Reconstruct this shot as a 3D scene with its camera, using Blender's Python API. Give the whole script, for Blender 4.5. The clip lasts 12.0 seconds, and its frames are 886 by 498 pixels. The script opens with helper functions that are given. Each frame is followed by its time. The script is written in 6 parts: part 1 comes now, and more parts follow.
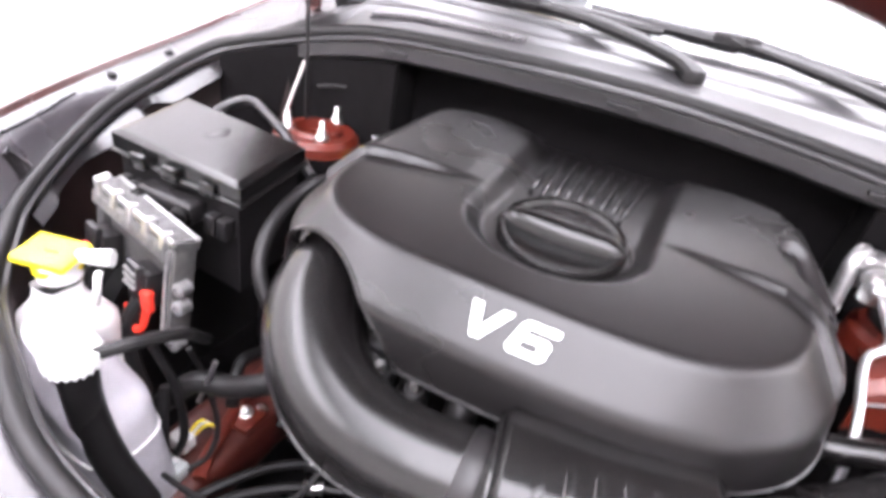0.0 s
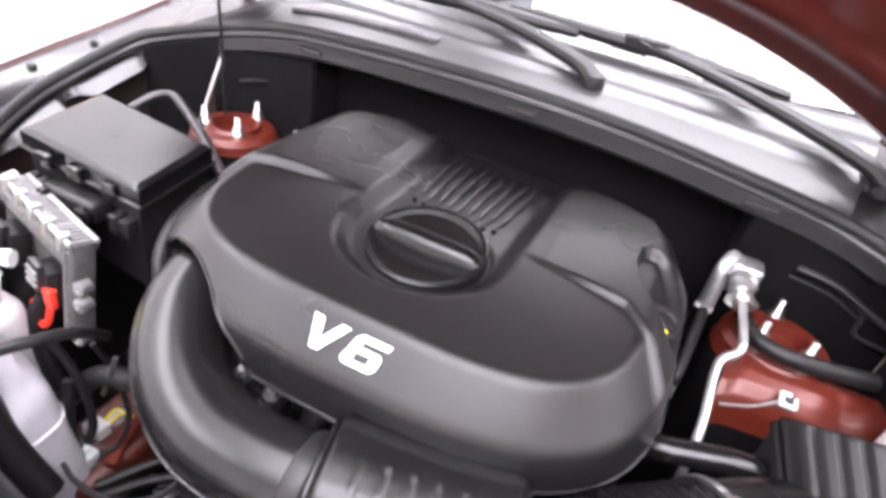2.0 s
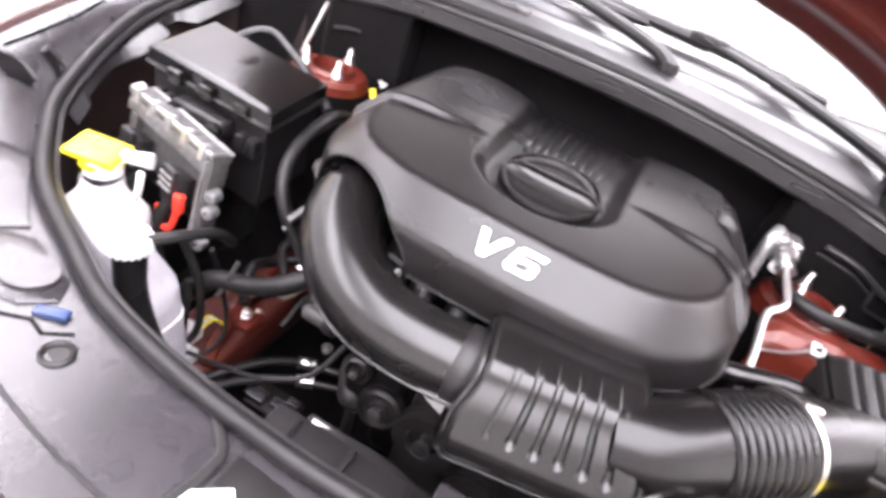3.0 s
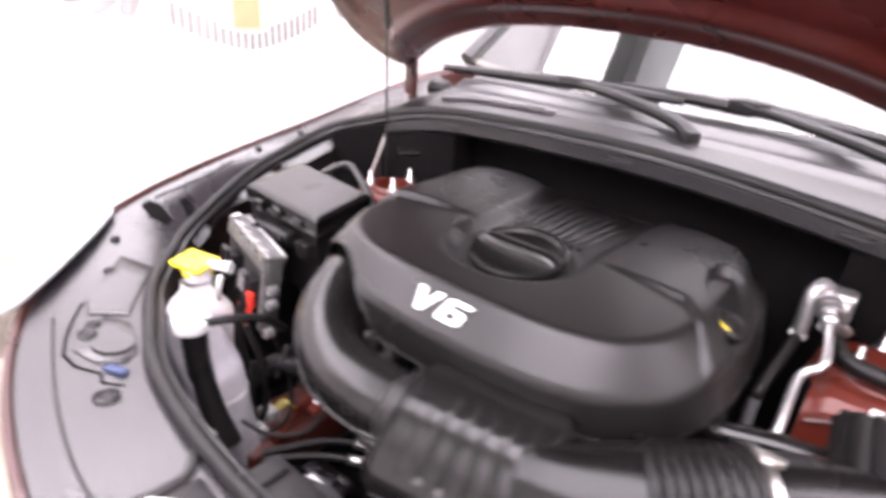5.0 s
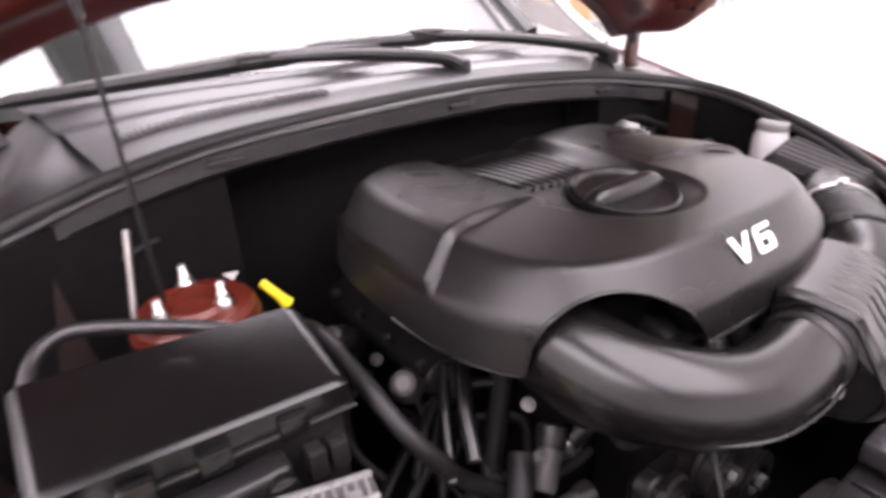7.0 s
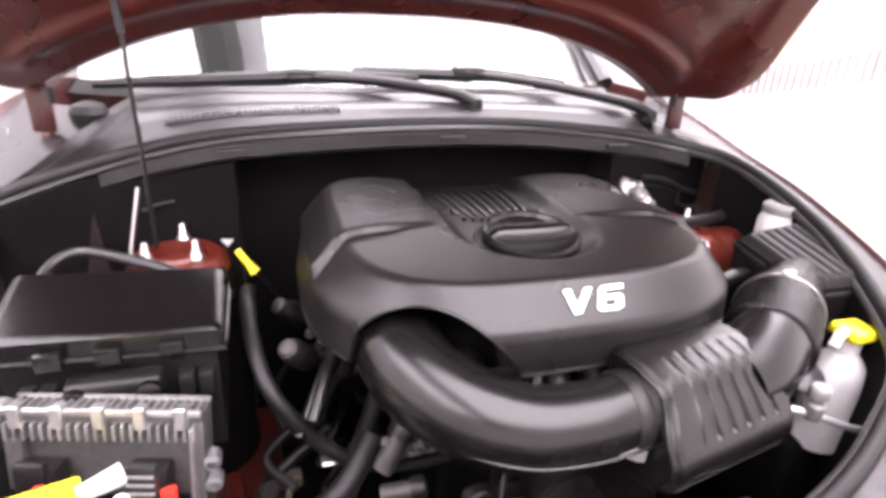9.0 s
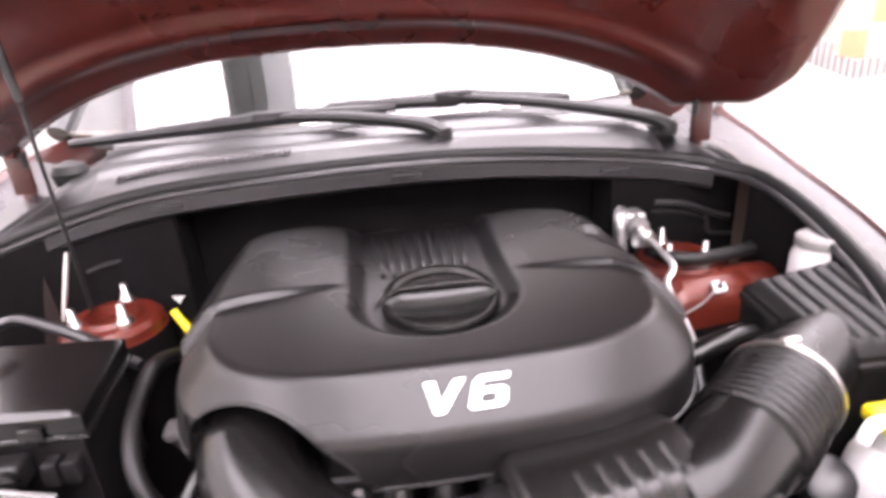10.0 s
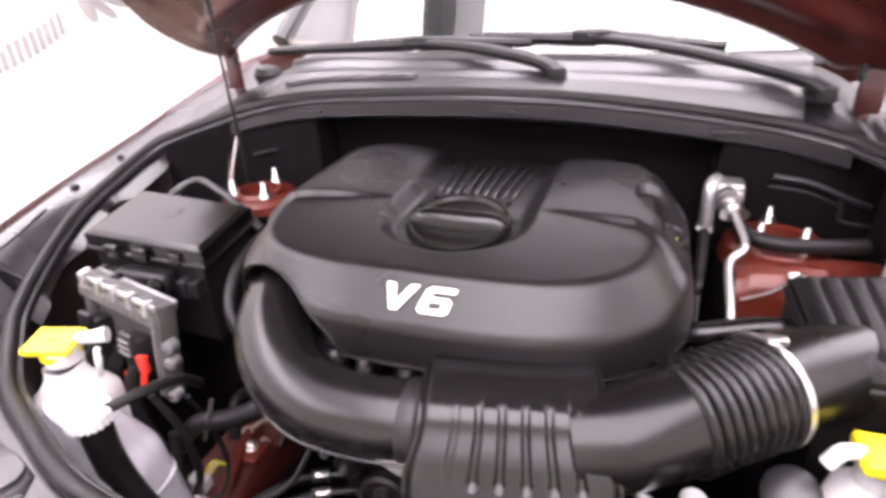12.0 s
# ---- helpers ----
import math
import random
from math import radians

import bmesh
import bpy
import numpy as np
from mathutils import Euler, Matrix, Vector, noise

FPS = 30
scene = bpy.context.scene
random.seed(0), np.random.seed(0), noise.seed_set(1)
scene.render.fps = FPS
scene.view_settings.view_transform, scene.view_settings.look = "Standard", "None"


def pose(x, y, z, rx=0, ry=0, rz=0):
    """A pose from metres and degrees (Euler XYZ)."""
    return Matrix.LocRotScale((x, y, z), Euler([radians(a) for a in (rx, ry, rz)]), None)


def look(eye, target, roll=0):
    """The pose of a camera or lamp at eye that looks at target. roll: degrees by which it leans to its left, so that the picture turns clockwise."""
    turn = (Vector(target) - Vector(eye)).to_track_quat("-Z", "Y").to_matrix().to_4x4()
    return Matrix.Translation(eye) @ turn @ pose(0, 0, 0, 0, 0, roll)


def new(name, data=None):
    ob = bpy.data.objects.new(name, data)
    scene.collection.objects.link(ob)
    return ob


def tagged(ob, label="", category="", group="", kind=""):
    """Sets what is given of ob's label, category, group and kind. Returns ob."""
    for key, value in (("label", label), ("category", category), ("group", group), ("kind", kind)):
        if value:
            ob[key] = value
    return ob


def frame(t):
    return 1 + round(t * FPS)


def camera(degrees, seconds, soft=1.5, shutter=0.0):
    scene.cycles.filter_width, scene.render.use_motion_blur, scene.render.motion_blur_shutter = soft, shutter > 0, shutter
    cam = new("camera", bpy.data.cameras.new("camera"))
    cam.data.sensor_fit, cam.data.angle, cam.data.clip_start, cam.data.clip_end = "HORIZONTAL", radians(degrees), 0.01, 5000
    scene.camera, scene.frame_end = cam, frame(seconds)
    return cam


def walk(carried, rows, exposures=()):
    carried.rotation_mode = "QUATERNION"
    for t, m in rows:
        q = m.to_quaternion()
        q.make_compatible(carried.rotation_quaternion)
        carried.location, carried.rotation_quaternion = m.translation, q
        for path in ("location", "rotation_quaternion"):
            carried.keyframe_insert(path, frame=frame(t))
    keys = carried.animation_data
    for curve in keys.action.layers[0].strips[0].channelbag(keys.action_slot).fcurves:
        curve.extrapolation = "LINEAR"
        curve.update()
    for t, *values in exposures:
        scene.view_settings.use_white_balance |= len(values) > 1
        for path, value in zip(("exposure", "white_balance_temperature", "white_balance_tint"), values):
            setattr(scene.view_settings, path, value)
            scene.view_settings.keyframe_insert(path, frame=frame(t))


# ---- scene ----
# camera and walk
cam = camera(76.0, 12.0, soft=3.7, shutter=0.5)
PATH = [
    (0, (0.117, -0.929, 1.403), (-0.474, 0.686, 0.382), 10.8),
    (0.5, (0.141, -0.88, 1.497), (-0.479, 0.705, 0.446), 12.3),
    (1, (0.2, -0.861, 1.503), (-0.376, 0.736, 0.446), 11.8),
    (1.5, (0.236, -0.856, 1.494), (-0.328, 0.705, 0.378), 11.5),
    (2, (0.248, -0.873, 1.487), (-0.278, 0.715, 0.392), 12.3),
    (2.5, (0.139, -1.034, 1.464), (-0.289, 0.568, 0.346), 15.5),
    (3, (0.099, -1.095, 1.442), (-0.274, 0.523, 0.327), 21.2),
    (3.2, (0.167, -1.087, 1.452), (-0.399, 0.494, 0.366), 20.8),
    (4.8, (0.531, -0.941, 1.455), (-0.621, 0.428, 0.561), 3.9),
    (5, (0.459, -1.018, 1.468), (-0.675, 0.395, 0.62), 4.6),
    (5.5, (0.105, -1.243, 1.463), (-0.476, 0.529, 0.741), 1.0),
    (6, (-0.256, -1.238, 1.428), (-0.403, 0.606, 0.669), -2.7),
    (6.5, (-0.561, -1.041, 1.432), (-0.276, 0.682, 0.683), -3.9),
    (7, (-0.631, -0.804, 1.373), (0.379, 0.703, 0.533), -3.0),
    (7.4, (-0.586, -0.756, 1.353), (0.507, 0.575, 0.550), -2.0),
    (7.5, (-0.587, -0.749, 1.356), (0.611, 0.608, 0.506), -1.5),
    (7.7, (-0.577, -0.755, 1.352), (0.561, 0.665, 0.522), -2.2),
    (9.3, (-0.278, -1.103, 1.417), (0.109, 0.699, 0.639), -1.5),
    (9.5, (-0.207, -1.099, 1.412), (0.042, 0.731, 0.643), -7.2),
    (10, (-0.023, -0.987, 1.426), (0.157, 0.867, 0.698), -3.9),
    (10.5, (0.162, -0.981, 1.445), (-0.271, 0.827, 0.707), -7.0),
    (11, (0.222, -1.0, 1.481), (-0.372, 0.716, 0.642), -2.5),
    (11.5, (0.219, -1.026, 1.451), (-0.399, 0.64, 0.533), -1.9),
    (12, (0.269, -1.051, 1.442), (-0.315, 0.633, 0.534), -2.5),
]
EXPOSURE = [(0.0, 0.40, 6250, 8), (0.5, 0.15, 6250, 8), (1.0, 0.0, 6250, 8), (2.0, 0.26, 6250, 8), (2.8, 0.42, 6350, 8), (3.2, 0.42, 6400, 9), (4.8, -0.15, 6500, 12), (5.5, -0.4, 6550, 14), (6.5, -0.47, 6500, 13),
            (7.0, -0.4, 6600, 14), (7.5, -0.10, 6550, 13), (9.5, 0.02, 6600, 13), (10.0, 0.08, 6650, 14), (11.0, -0.06, 6650, 14), (12.0, -0.18, 6600, 14)]
walk(cam, [(t, look(eye, target, roll)) for t, eye, target, roll in PATH], EXPOSURE)

# light: a room with a luminous white ceiling
world = bpy.data.worlds.new("world")
scene.world = world
world.use_nodes = True
world.node_tree.nodes["Background"].inputs[0].default_value = (1.0, 0.98, 0.95, 1)
world.node_tree.nodes["Background"].inputs[1].default_value = 0.1
CEILING_GLOW = 1.0
PANEL_GLOW = 12.5


# ---------------------------------------------------------------- materials
def mat(name, color, rough=0.5, metal=0.0, vary=0.15, scale=40.0, bump=0.0, bump_scale=300.0, spec=0.5, coat=0.0, emit=0.0, trans=0.0, second=None):
    m = bpy.data.materials.new(name)
    m.use_nodes = True
    nt = m.node_tree
    b = nt.nodes["Principled BSDF"]
    tc = nt.nodes.new("ShaderNodeTexCoord")
    n1 = nt.nodes.new("ShaderNodeTexNoise")
    n1.inputs["Scale"].default_value = scale
    n1.inputs["Detail"].default_value = 6
    nt.links.new(tc.outputs["Object"], n1.inputs["Vector"])
    n2 = nt.nodes.new("ShaderNodeTexNoise")
    n2.inputs["Scale"].default_value = scale / 8
    n2.inputs["Detail"].default_value = 3
    nt.links.new(tc.outputs["Object"], n2.inputs["Vector"])
    mul = nt.nodes.new("ShaderNodeMath")
    mul.operation = "MULTIPLY"
    nt.links.new(n1.outputs["Fac"], mul.inputs[0])
    nt.links.new(n2.outputs["Fac"], mul.inputs[1])
    ramp = nt.nodes.new("ShaderNodeValToRGB")
    ramp.color_ramp.elements[0].position = 0.1
    ramp.color_ramp.elements[1].position = 0.45
    c = color
    d = second or tuple(min(1, v * (1 + vary)) for v in c)
    lo = tuple(v * (1 - vary) for v in c)
    ramp.color_ramp.elements[0].color = (*lo, 1)
    ramp.color_ramp.elements[1].color = (*d, 1)
    nt.links.new(mul.outputs[0], ramp.inputs[0])
    nt.links.new(ramp.outputs[0], b.inputs["Base Color"])
    mr = nt.nodes.new("ShaderNodeMapRange")
    mr.inputs["From Min"].default_value = 0.3
    mr.inputs["From Max"].default_value = 0.7
    mr.inputs["To Min"].default_value = max(0.0, rough - 0.03)
    mr.inputs["To Max"].default_value = min(1.0, rough + 0.03)
    nt.links.new(n2.outputs["Fac"], mr.inputs["Value"])
    nt.links.new(mr.outputs[0], b.inputs["Roughness"])
    b.inputs["Metallic"].default_value = metal
    b.inputs["Specular IOR Level"].default_value = spec
    b.inputs["Coat Weight"].default_value = coat
    b.inputs["Coat Roughness"].default_value = 0.08
    if trans:
        b.inputs["Subsurface Weight"].default_value = trans
        b.inputs["Subsurface Radius"].default_value = (0.02, 0.02, 0.02)
    if emit:
        b.inputs["Emission Color"].default_value = (*c, 1)
        b.inputs["Emission Strength"].default_value = emit
    if bump:
        n3 = nt.nodes.new("ShaderNodeTexNoise")
        n3.inputs["Scale"].default_value = bump_scale
        n3.inputs["Detail"].default_value = 4
        nt.links.new(tc.outputs["Object"], n3.inputs["Vector"])
        bp = nt.nodes.new("ShaderNodeBump")
        bp.inputs["Strength"].default_value = bump
        bp.inputs["Distance"].default_value = 0.001
        nt.links.new(n3.outputs["Fac"], bp.inputs["Height"])
        nt.links.new(bp.outputs[0], b.inputs["Normal"])
    return m


M_COVER = mat("grained_black_plastic", (0.0098, 0.0088, 0.0090), 0.29, bump=0.2, bump_scale=900, vary=0.12, spec=0.40)
M_BLACK = mat("black_plastic", (0.0098, 0.0088, 0.0092), 0.42, bump=0.15, bump_scale=500, vary=0.2, spec=0.35)
M_SATIN = mat("satin_black_plastic", (0.0056, 0.0050, 0.0050), 0.25, bump=0.1, bump_scale=400, vary=0.2, spec=0.45)
M_RUBBER = mat("black_rubber", (0.0088, 0.0080, 0.0082), 0.48, bump=0.2, bump_scale=300, vary=0.25, spec=0.3)
M_GREYPL = mat("grey_black_plastic", (0.021, 0.0198, 0.0208), 0.31, bump=0.2, bump_scale=500, vary=0.15)
M_SHUT = mat("dusty_grey_black_plastic", (0.026, 0.0235, 0.0265), 0.26, bump=0.3, bump_scale=400, vary=0.3, scale=22, spec=0.7)
M_DARK = mat("grimy_dark_metal", (0.017, 0.015, 0.015), 0.45, 0.3, bump=0.4, bump_scale=120, vary=0.5)
M_RED = mat("metallic_red_paint", (0.105, 0.014, 0.0072), 0.40, 0.15, vary=0.15, scale=60, coat=0.12)
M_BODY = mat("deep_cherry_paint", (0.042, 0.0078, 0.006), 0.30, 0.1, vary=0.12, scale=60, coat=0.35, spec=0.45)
M_HOODIN = mat("red_hood_underside_paint", (0.052, 0.0085, 0.0065), 0.28, 0.1, vary=0.15, scale=40, coat=0.3, spec=0.4)
# inner fender's red brown, darkened in the colour for shade
M_REDSHADE = mat("red_brown_with_shade", (0.013, 0.0056, 0.005), 0.5, vary=0.3, scale=20, bump=0.2)
M_REDDULL = mat("dull_red_primer", (0.066, 0.0125, 0.008), 0.48, 0.1, vary=0.35, scale=25, coat=0.2)
M_PLATE = mat("dull_cast_plate", (0.135, 0.13, 0.127), 0.5, 0.7, vary=0.25, scale=90, bump=0.4, bump_scale=250)
M_ALU = mat("cast_aluminium", (0.46, 0.455, 0.455), 0.42, 0.9, vary=0.25, scale=90, bump=0.4, bump_scale=250)
M_STEEL = mat("zinc_plated_steel", (0.62, 0.60, 0.58), 0.3, 1.0, vary=0.2)
M_PIPE = mat("bare_aluminium_pipe", (0.58, 0.57, 0.57), 0.32, 0.85, vary=0.1)
M_WHITE = mat("milky_white_plastic", (0.62, 0.60, 0.60), 0.4, vary=0.08, trans=0.3)
M_WHITECAP = mat("white_plastic", (0.62, 0.62, 0.61), 0.35, vary=0.05)
M_YELLOW = mat("yellow_plastic", (0.85, 0.68, 0.02), 0.4, vary=0.06)
M_REDPL = mat("red_plastic", (0.62, 0.035, 0.02), 0.4, vary=0.08)
M_BADGE = mat("bright_silver_badge", (0.9, 0.9, 0.9), 0.35, 0.15, vary=0.03)
M_GREYCONN = mat("grey_plastic", (0.20, 0.195, 0.19), 0.5, vary=0.15)
M_WHITEWALL = mat("white_wall_paint", (0.86, 0.85, 0.845), 0.7, vary=0.03, scale=3, bump=0.1, bump_scale=60)
M_FLOOR = mat("beige_floor", (0.27, 0.235, 0.19), 0.4, vary=0.08, scale=6, bump=0.05, bump_scale=40)
M_CEIL = mat("luminous_white_ceiling", (1.0, 0.955, 0.995), 0.8, vary=0.0, emit=CEILING_GLOW)
M_BOX = mat("rough_black_plastic", (0.0072, 0.0064, 0.0066), 0.48, bump=0.3, bump_scale=450, vary=0.2, spec=0.22)
M_CAST = mat("grimy_grey_cast_metal", (0.05, 0.046, 0.045), 0.55, 0.3, vary=0.5, scale=30, bump=0.5, bump_scale=150)
M_HOSE = mat("soft_black_plastic", (0.0052, 0.0046, 0.0047), 0.27, bump=0.1, bump_scale=400, vary=0.2, spec=0.36)
M_LEDGE = mat("glossy_black_plastic", (0.011, 0.010, 0.011), 0.22, bump=0.2, bump_scale=300, vary=0.3, spec=0.6)
# slats far paler than the cowl panel: their sheen is put into the colour
M_SLAT = mat("sheen_grey_slat_plastic", (0.12, 0.113, 0.117), 0.28, bump=0.15, bump_scale=400, vary=0.25, spec=0.6)
M_BLUE = mat("dark_blue_plastic", (0.012, 0.028, 0.09), 0.4, vary=0.1)
M_BEAM = mat("dark_green_steel", (0.015, 0.025, 0.022), 0.5, vary=0.2)
M_ORANGE = mat("orange_wall_print", (0.55, 0.36, 0.20), 0.6, vary=0.12, scale=8)
M_CREAM = mat("cream_wall_print", (0.62, 0.55, 0.42), 0.6, vary=0.1, scale=8)
M_FADED = mat("faded_grey_wall_print", (0.30, 0.29, 0.285), 0.6, vary=0.2, scale=8)
M_LAMP = mat("headlight_lens", (0.30, 0.30, 0.315), 0.15, 0.3, vary=0.7, scale=45, coat=1.0)
# matt black darkened in the colour itself for the bay's shade
M_BLACKSHADE = mat("black_with_shade", (0.0056, 0.0049, 0.0052), 0.9, spec=0.08, bump=0.5, bump_scale=200, vary=0.3)
M_PALE = mat("pale_grey_paint", (0.35, 0.36, 0.36), 0.5, vary=0.1)
M_FOIL = mat("insulation_felt", (0.015, 0.015, 0.015), 0.8, bump=0.6, bump_scale=200, vary=0.3)
M_INTERIOR = mat("dark_cabin_trim", (0.03, 0.03, 0.03), 0.7, vary=0.2)


def glass_mat():
    m = bpy.data.materials.new("windscreen_glass")
    m.use_nodes = True
    b = m.node_tree.nodes["Principled BSDF"]
    b.inputs["Base Color"].default_value = (0.75, 0.80, 0.78, 1)
    b.inputs["Roughness"].default_value = 0.03
    b.inputs["Transmission Weight"].default_value = 1.0
    b.inputs["IOR"].default_value = 1.9
    return m


M_GLASS = glass_mat()


# ---------------------------------------------------------------- helpers
ORIGIN = {}


def thing(name, loc, label, category, group="", kind=""):
    ob = new(name)
    ob.location = loc
    ob.empty_display_size = 0.05
    ORIGIN[ob.name] = Vector(loc)
    return tagged(ob, label, category, group, kind)


def finish(bm, name, smooth=True):
    me = bpy.data.meshes.new(name)
    bmesh.ops.recalc_face_normals(bm, faces=bm.faces)
    bm.to_mesh(me)
    bm.free()
    if smooth:
        for p in me.polygons:
            p.use_smooth = True
    return me


def part(name, bm, material, parent, label="", smooth=True, sharp=35):
    """Links a mesh given in world coordinates as one part under a thing or a part."""
    o = ORIGIN[parent.name]
    bmesh.ops.translate(bm, verts=bm.verts, vec=-o)
    me = finish(bm, name, smooth)
    if smooth and sharp:
        me.set_sharp_from_angle(angle=radians(sharp))
    me.materials.append(material)
    ob = new(name, me)
    ob.parent = parent
    ORIGIN[ob.name] = o
    if label:
        ob["label"] = label
    return ob


def solo(name, bm, material, label, category, group="", kind="", smooth=True, sharp=35):
    """A thing made of one mesh; its origin lies at its base."""
    lo = [min(v.co[i] for v in bm.verts) for i in range(3)]
    hi = [max(v.co[i] for v in bm.verts) for i in range(3)]
    o = Vector(((lo[0] + hi[0]) / 2, (lo[1] + hi[1]) / 2, lo[2]))
    bmesh.ops.translate(bm, verts=bm.verts, vec=-o)
    me = finish(bm, name, smooth)
    if smooth and sharp:
        me.set_sharp_from_angle(angle=radians(sharp))
    me.materials.append(material)
    ob = new(name, me)
    ob.location = o
    ORIGIN[ob.name] = o
    return tagged(ob, label, category, group, kind)


def piece(name, me, parent, m):
    """A repeat of a part: its own object on a shared mesh, at the world pose m."""
    ob = new(name, me)
    ob.parent = parent
    ob.matrix_basis = Matrix.Translation(-ORIGIN[parent.name]) @ m
    ORIGIN[ob.name] = ORIGIN[parent.name]
    return ob


def box(bm, lo, hi, bevel=0.0, seg=2, m=None):
    r = bmesh.ops.create_cube(bm, size=1)
    c = [(a + b) / 2 for a, b in zip(lo, hi)]
    s = [b - a for a, b in zip(lo, hi)]
    bmesh.ops.scale(bm, verts=r["verts"], vec=s)
    if bevel:
        es = list({e for v in r["verts"] for e in v.link_edges})
        rb = bmesh.ops.bevel(bm, geom=es, offset=bevel, segments=seg, affect="EDGES", profile=0.5)
        vs = list({v for f in rb["faces"] for v in f.verts} | {v for v in r["verts"] if v.is_valid})
    else:
        vs = r["verts"]
    vs = [v for v in vs if v.is_valid]
    bmesh.ops.translate(bm, verts=vs, vec=c)
    if m is not None:
        bmesh.ops.transform(bm, matrix=m, verts=vs)
    return vs


def nbox(lo, hi, bevel=0.0, seg=2, m=None):
    bm = bmesh.new()
    box(bm, lo, hi, bevel, seg, m)
    return bm


def spline(pts, n=8):
    """Catmull-Rom points through pts."""
    P = [Vector(p) for p in pts]
    P = [P[0] * 2 - P[1]] + P + [P[-1] * 2 - P[-2]]
    out = []
    for i in range(1, len(P) - 2):
        a, b, c, d = P[i - 1], P[i], P[i + 1], P[i + 2]
        for k in range(n):
            t = k / n
            out.append(0.5 * ((2 * b) + (c - a) * t + (2 * a - 5 * b + 4 * c - d) * t * t + (3 * b - a - 3 * c + d) * t ** 3))
    out.append(P[-2])
    return out


def sweep(bm, path, radius, sides=12, caps=True, flat=1.0):
    """A tube along a path of points; radius may be a function of 0..1."""
    path = [Vector(p) for p in path]
    n = len(path)
    rings = []
    up = Vector((0, 0, 1))
    for i, p in enumerate(path):
        d = (path[min(i + 1, n - 1)] - path[max(i - 1, 0)]).normalized()
        if abs(d.dot(up)) > 0.95:
            up = Vector((0, 1, 0)) if abs(d.y) < 0.9 else Vector((1, 0, 0))
        side = d.cross(up).normalized()
        up2 = side.cross(d).normalized()
        up = up2
        r = radius(i / (n - 1)) if callable(radius) else radius
        rings.append([bm.verts.new(p + (side * math.cos(a) + up2 * math.sin(a) * flat) * r) for a in [2 * math.pi * k / sides for k in range(sides)]])
    for a, b in zip(rings[:-1], rings[1:]):
        for k in range(sides):
            bm.faces.new((a[k], a[(k + 1) % sides], b[(k + 1) % sides], b[k]))
    if caps:
        bm.faces.new(rings[0][::-1])
        bm.faces.new(rings[-1])
    return bm


def pipe(pts, radius, sides=12, n=8, flat=1.0):
    return sweep(bmesh.new(), spline(pts, n), radius, sides, True, flat)


def lathe(bm, profile, center, axis=(0, 0, 1), sides=32):
    """Turns (radius, height) points about an axis through center."""
    q = Vector((0, 0, 1)).rotation_difference(Vector(axis).normalized())
    rings = []
    for r, h in profile:
        rings.append([bm.verts.new(Vector(center) + q @ Vector((max(r, 1e-4) * math.cos(a), max(r, 1e-4) * math.sin(a), h))) for a in [2 * math.pi * k / sides for k in range(sides)]])
    for a, b in zip(rings[:-1], rings[1:]):
        for k in range(sides):
            bm.faces.new((a[k], a[(k + 1) % sides], b[(k + 1) % sides], b[k]))
    bm.faces.new(rings[0][::-1])
    bm.faces.new(rings[-1])
    return bm


def turned(profile, center, axis=(0, 0, 1), sides=32):
    return lathe(bmesh.new(), profile, center, axis, sides)


def grid(f, nu, nv, closed_u=False):
    """A sheet of points f(u, v) with u and v from 0 to 1."""
    bm = bmesh.new()
    cols = nu if closed_u else nu + 1
    vs = [[bm.verts.new(f(i / nu, j / nv)) for i in range(cols)] for j in range(nv + 1)]
    for j in range(nv):
        for i in range(nu):
            a, b = i, (i + 1) % cols
            bm.faces.new((vs[j][a], vs[j][b], vs[j + 1][b], vs[j + 1][a]))
    return bm


def thick(bm, t):
    """Gives a sheet a thickness, away from its normals."""
    bmesh.ops.recalc_face_normals(bm, faces=bm.faces)
    r = bmesh.ops.solidify(bm, geom=list(bm.faces), thickness=t)
    return bm


def prism(pts, z0, z1):
    """An upright prism over a plan outline."""
    bm = bmesh.new()
    a = [bm.verts.new((x, y, z0)) for x, y in pts]
    b = [bm.verts.new((x, y, z1)) for x, y in pts]
    n = len(pts)
    bm.faces.new(a[::-1])
    bm.faces.new(b)
    for i in range(n):
        bm.faces.new((a[i], a[(i + 1) % n], b[(i + 1) % n], b[i]))
    return bm


def smoothstep(a, b, x):
    t = min(1.0, max(0.0, (x - a) / (b - a)))
    return t * t * (3 - 2 * t)


def lerp_path(pts, s):
    """The point at the share s of a polyline, by its length, smoothed."""
    L = [0.0]
    for a, b in zip(pts[:-1], pts[1:]):
        L.append(L[-1] + (Vector(b) - Vector(a)).length)
    d = s * L[-1]
    for i in range(len(pts) - 1):
        if d <= L[i + 1] or i == len(pts) - 2:
            t = (d - L[i]) / max(1e-9, L[i + 1] - L[i])
            return Vector(pts[i]).lerp(Vector(pts[i + 1]), t)


# ---------------------------------------------------------------- the room
tagged(solo("floor", nbox((-3.2, -5.2, -0.1), (3.4, 5.7, 0.0)), M_FLOOR, "smooth beige showroom floor", "floor", kind="structure", smooth=False))
tagged(solo("wall_left", nbox((-3.2, -5.2, 0.0), (-3.0, 5.7, 3.2)), M_WHITEWALL, "plain white painted wall beside the car", "wall", kind="structure", smooth=False))
tagged(solo("wall_right", nbox((3.2, -5.2, 0.0), (3.4, 5.7, 3.2)), M_WHITEWALL, "plain white painted wall beside the car", "wall", kind="structure", smooth=False))
tagged(solo("wall_back", nbox((-3.0, 5.5, 0.0), (3.2, 5.7, 3.2)), M_WHITEWALL, "plain white painted wall behind the car", "wall", kind="structure", smooth=False))
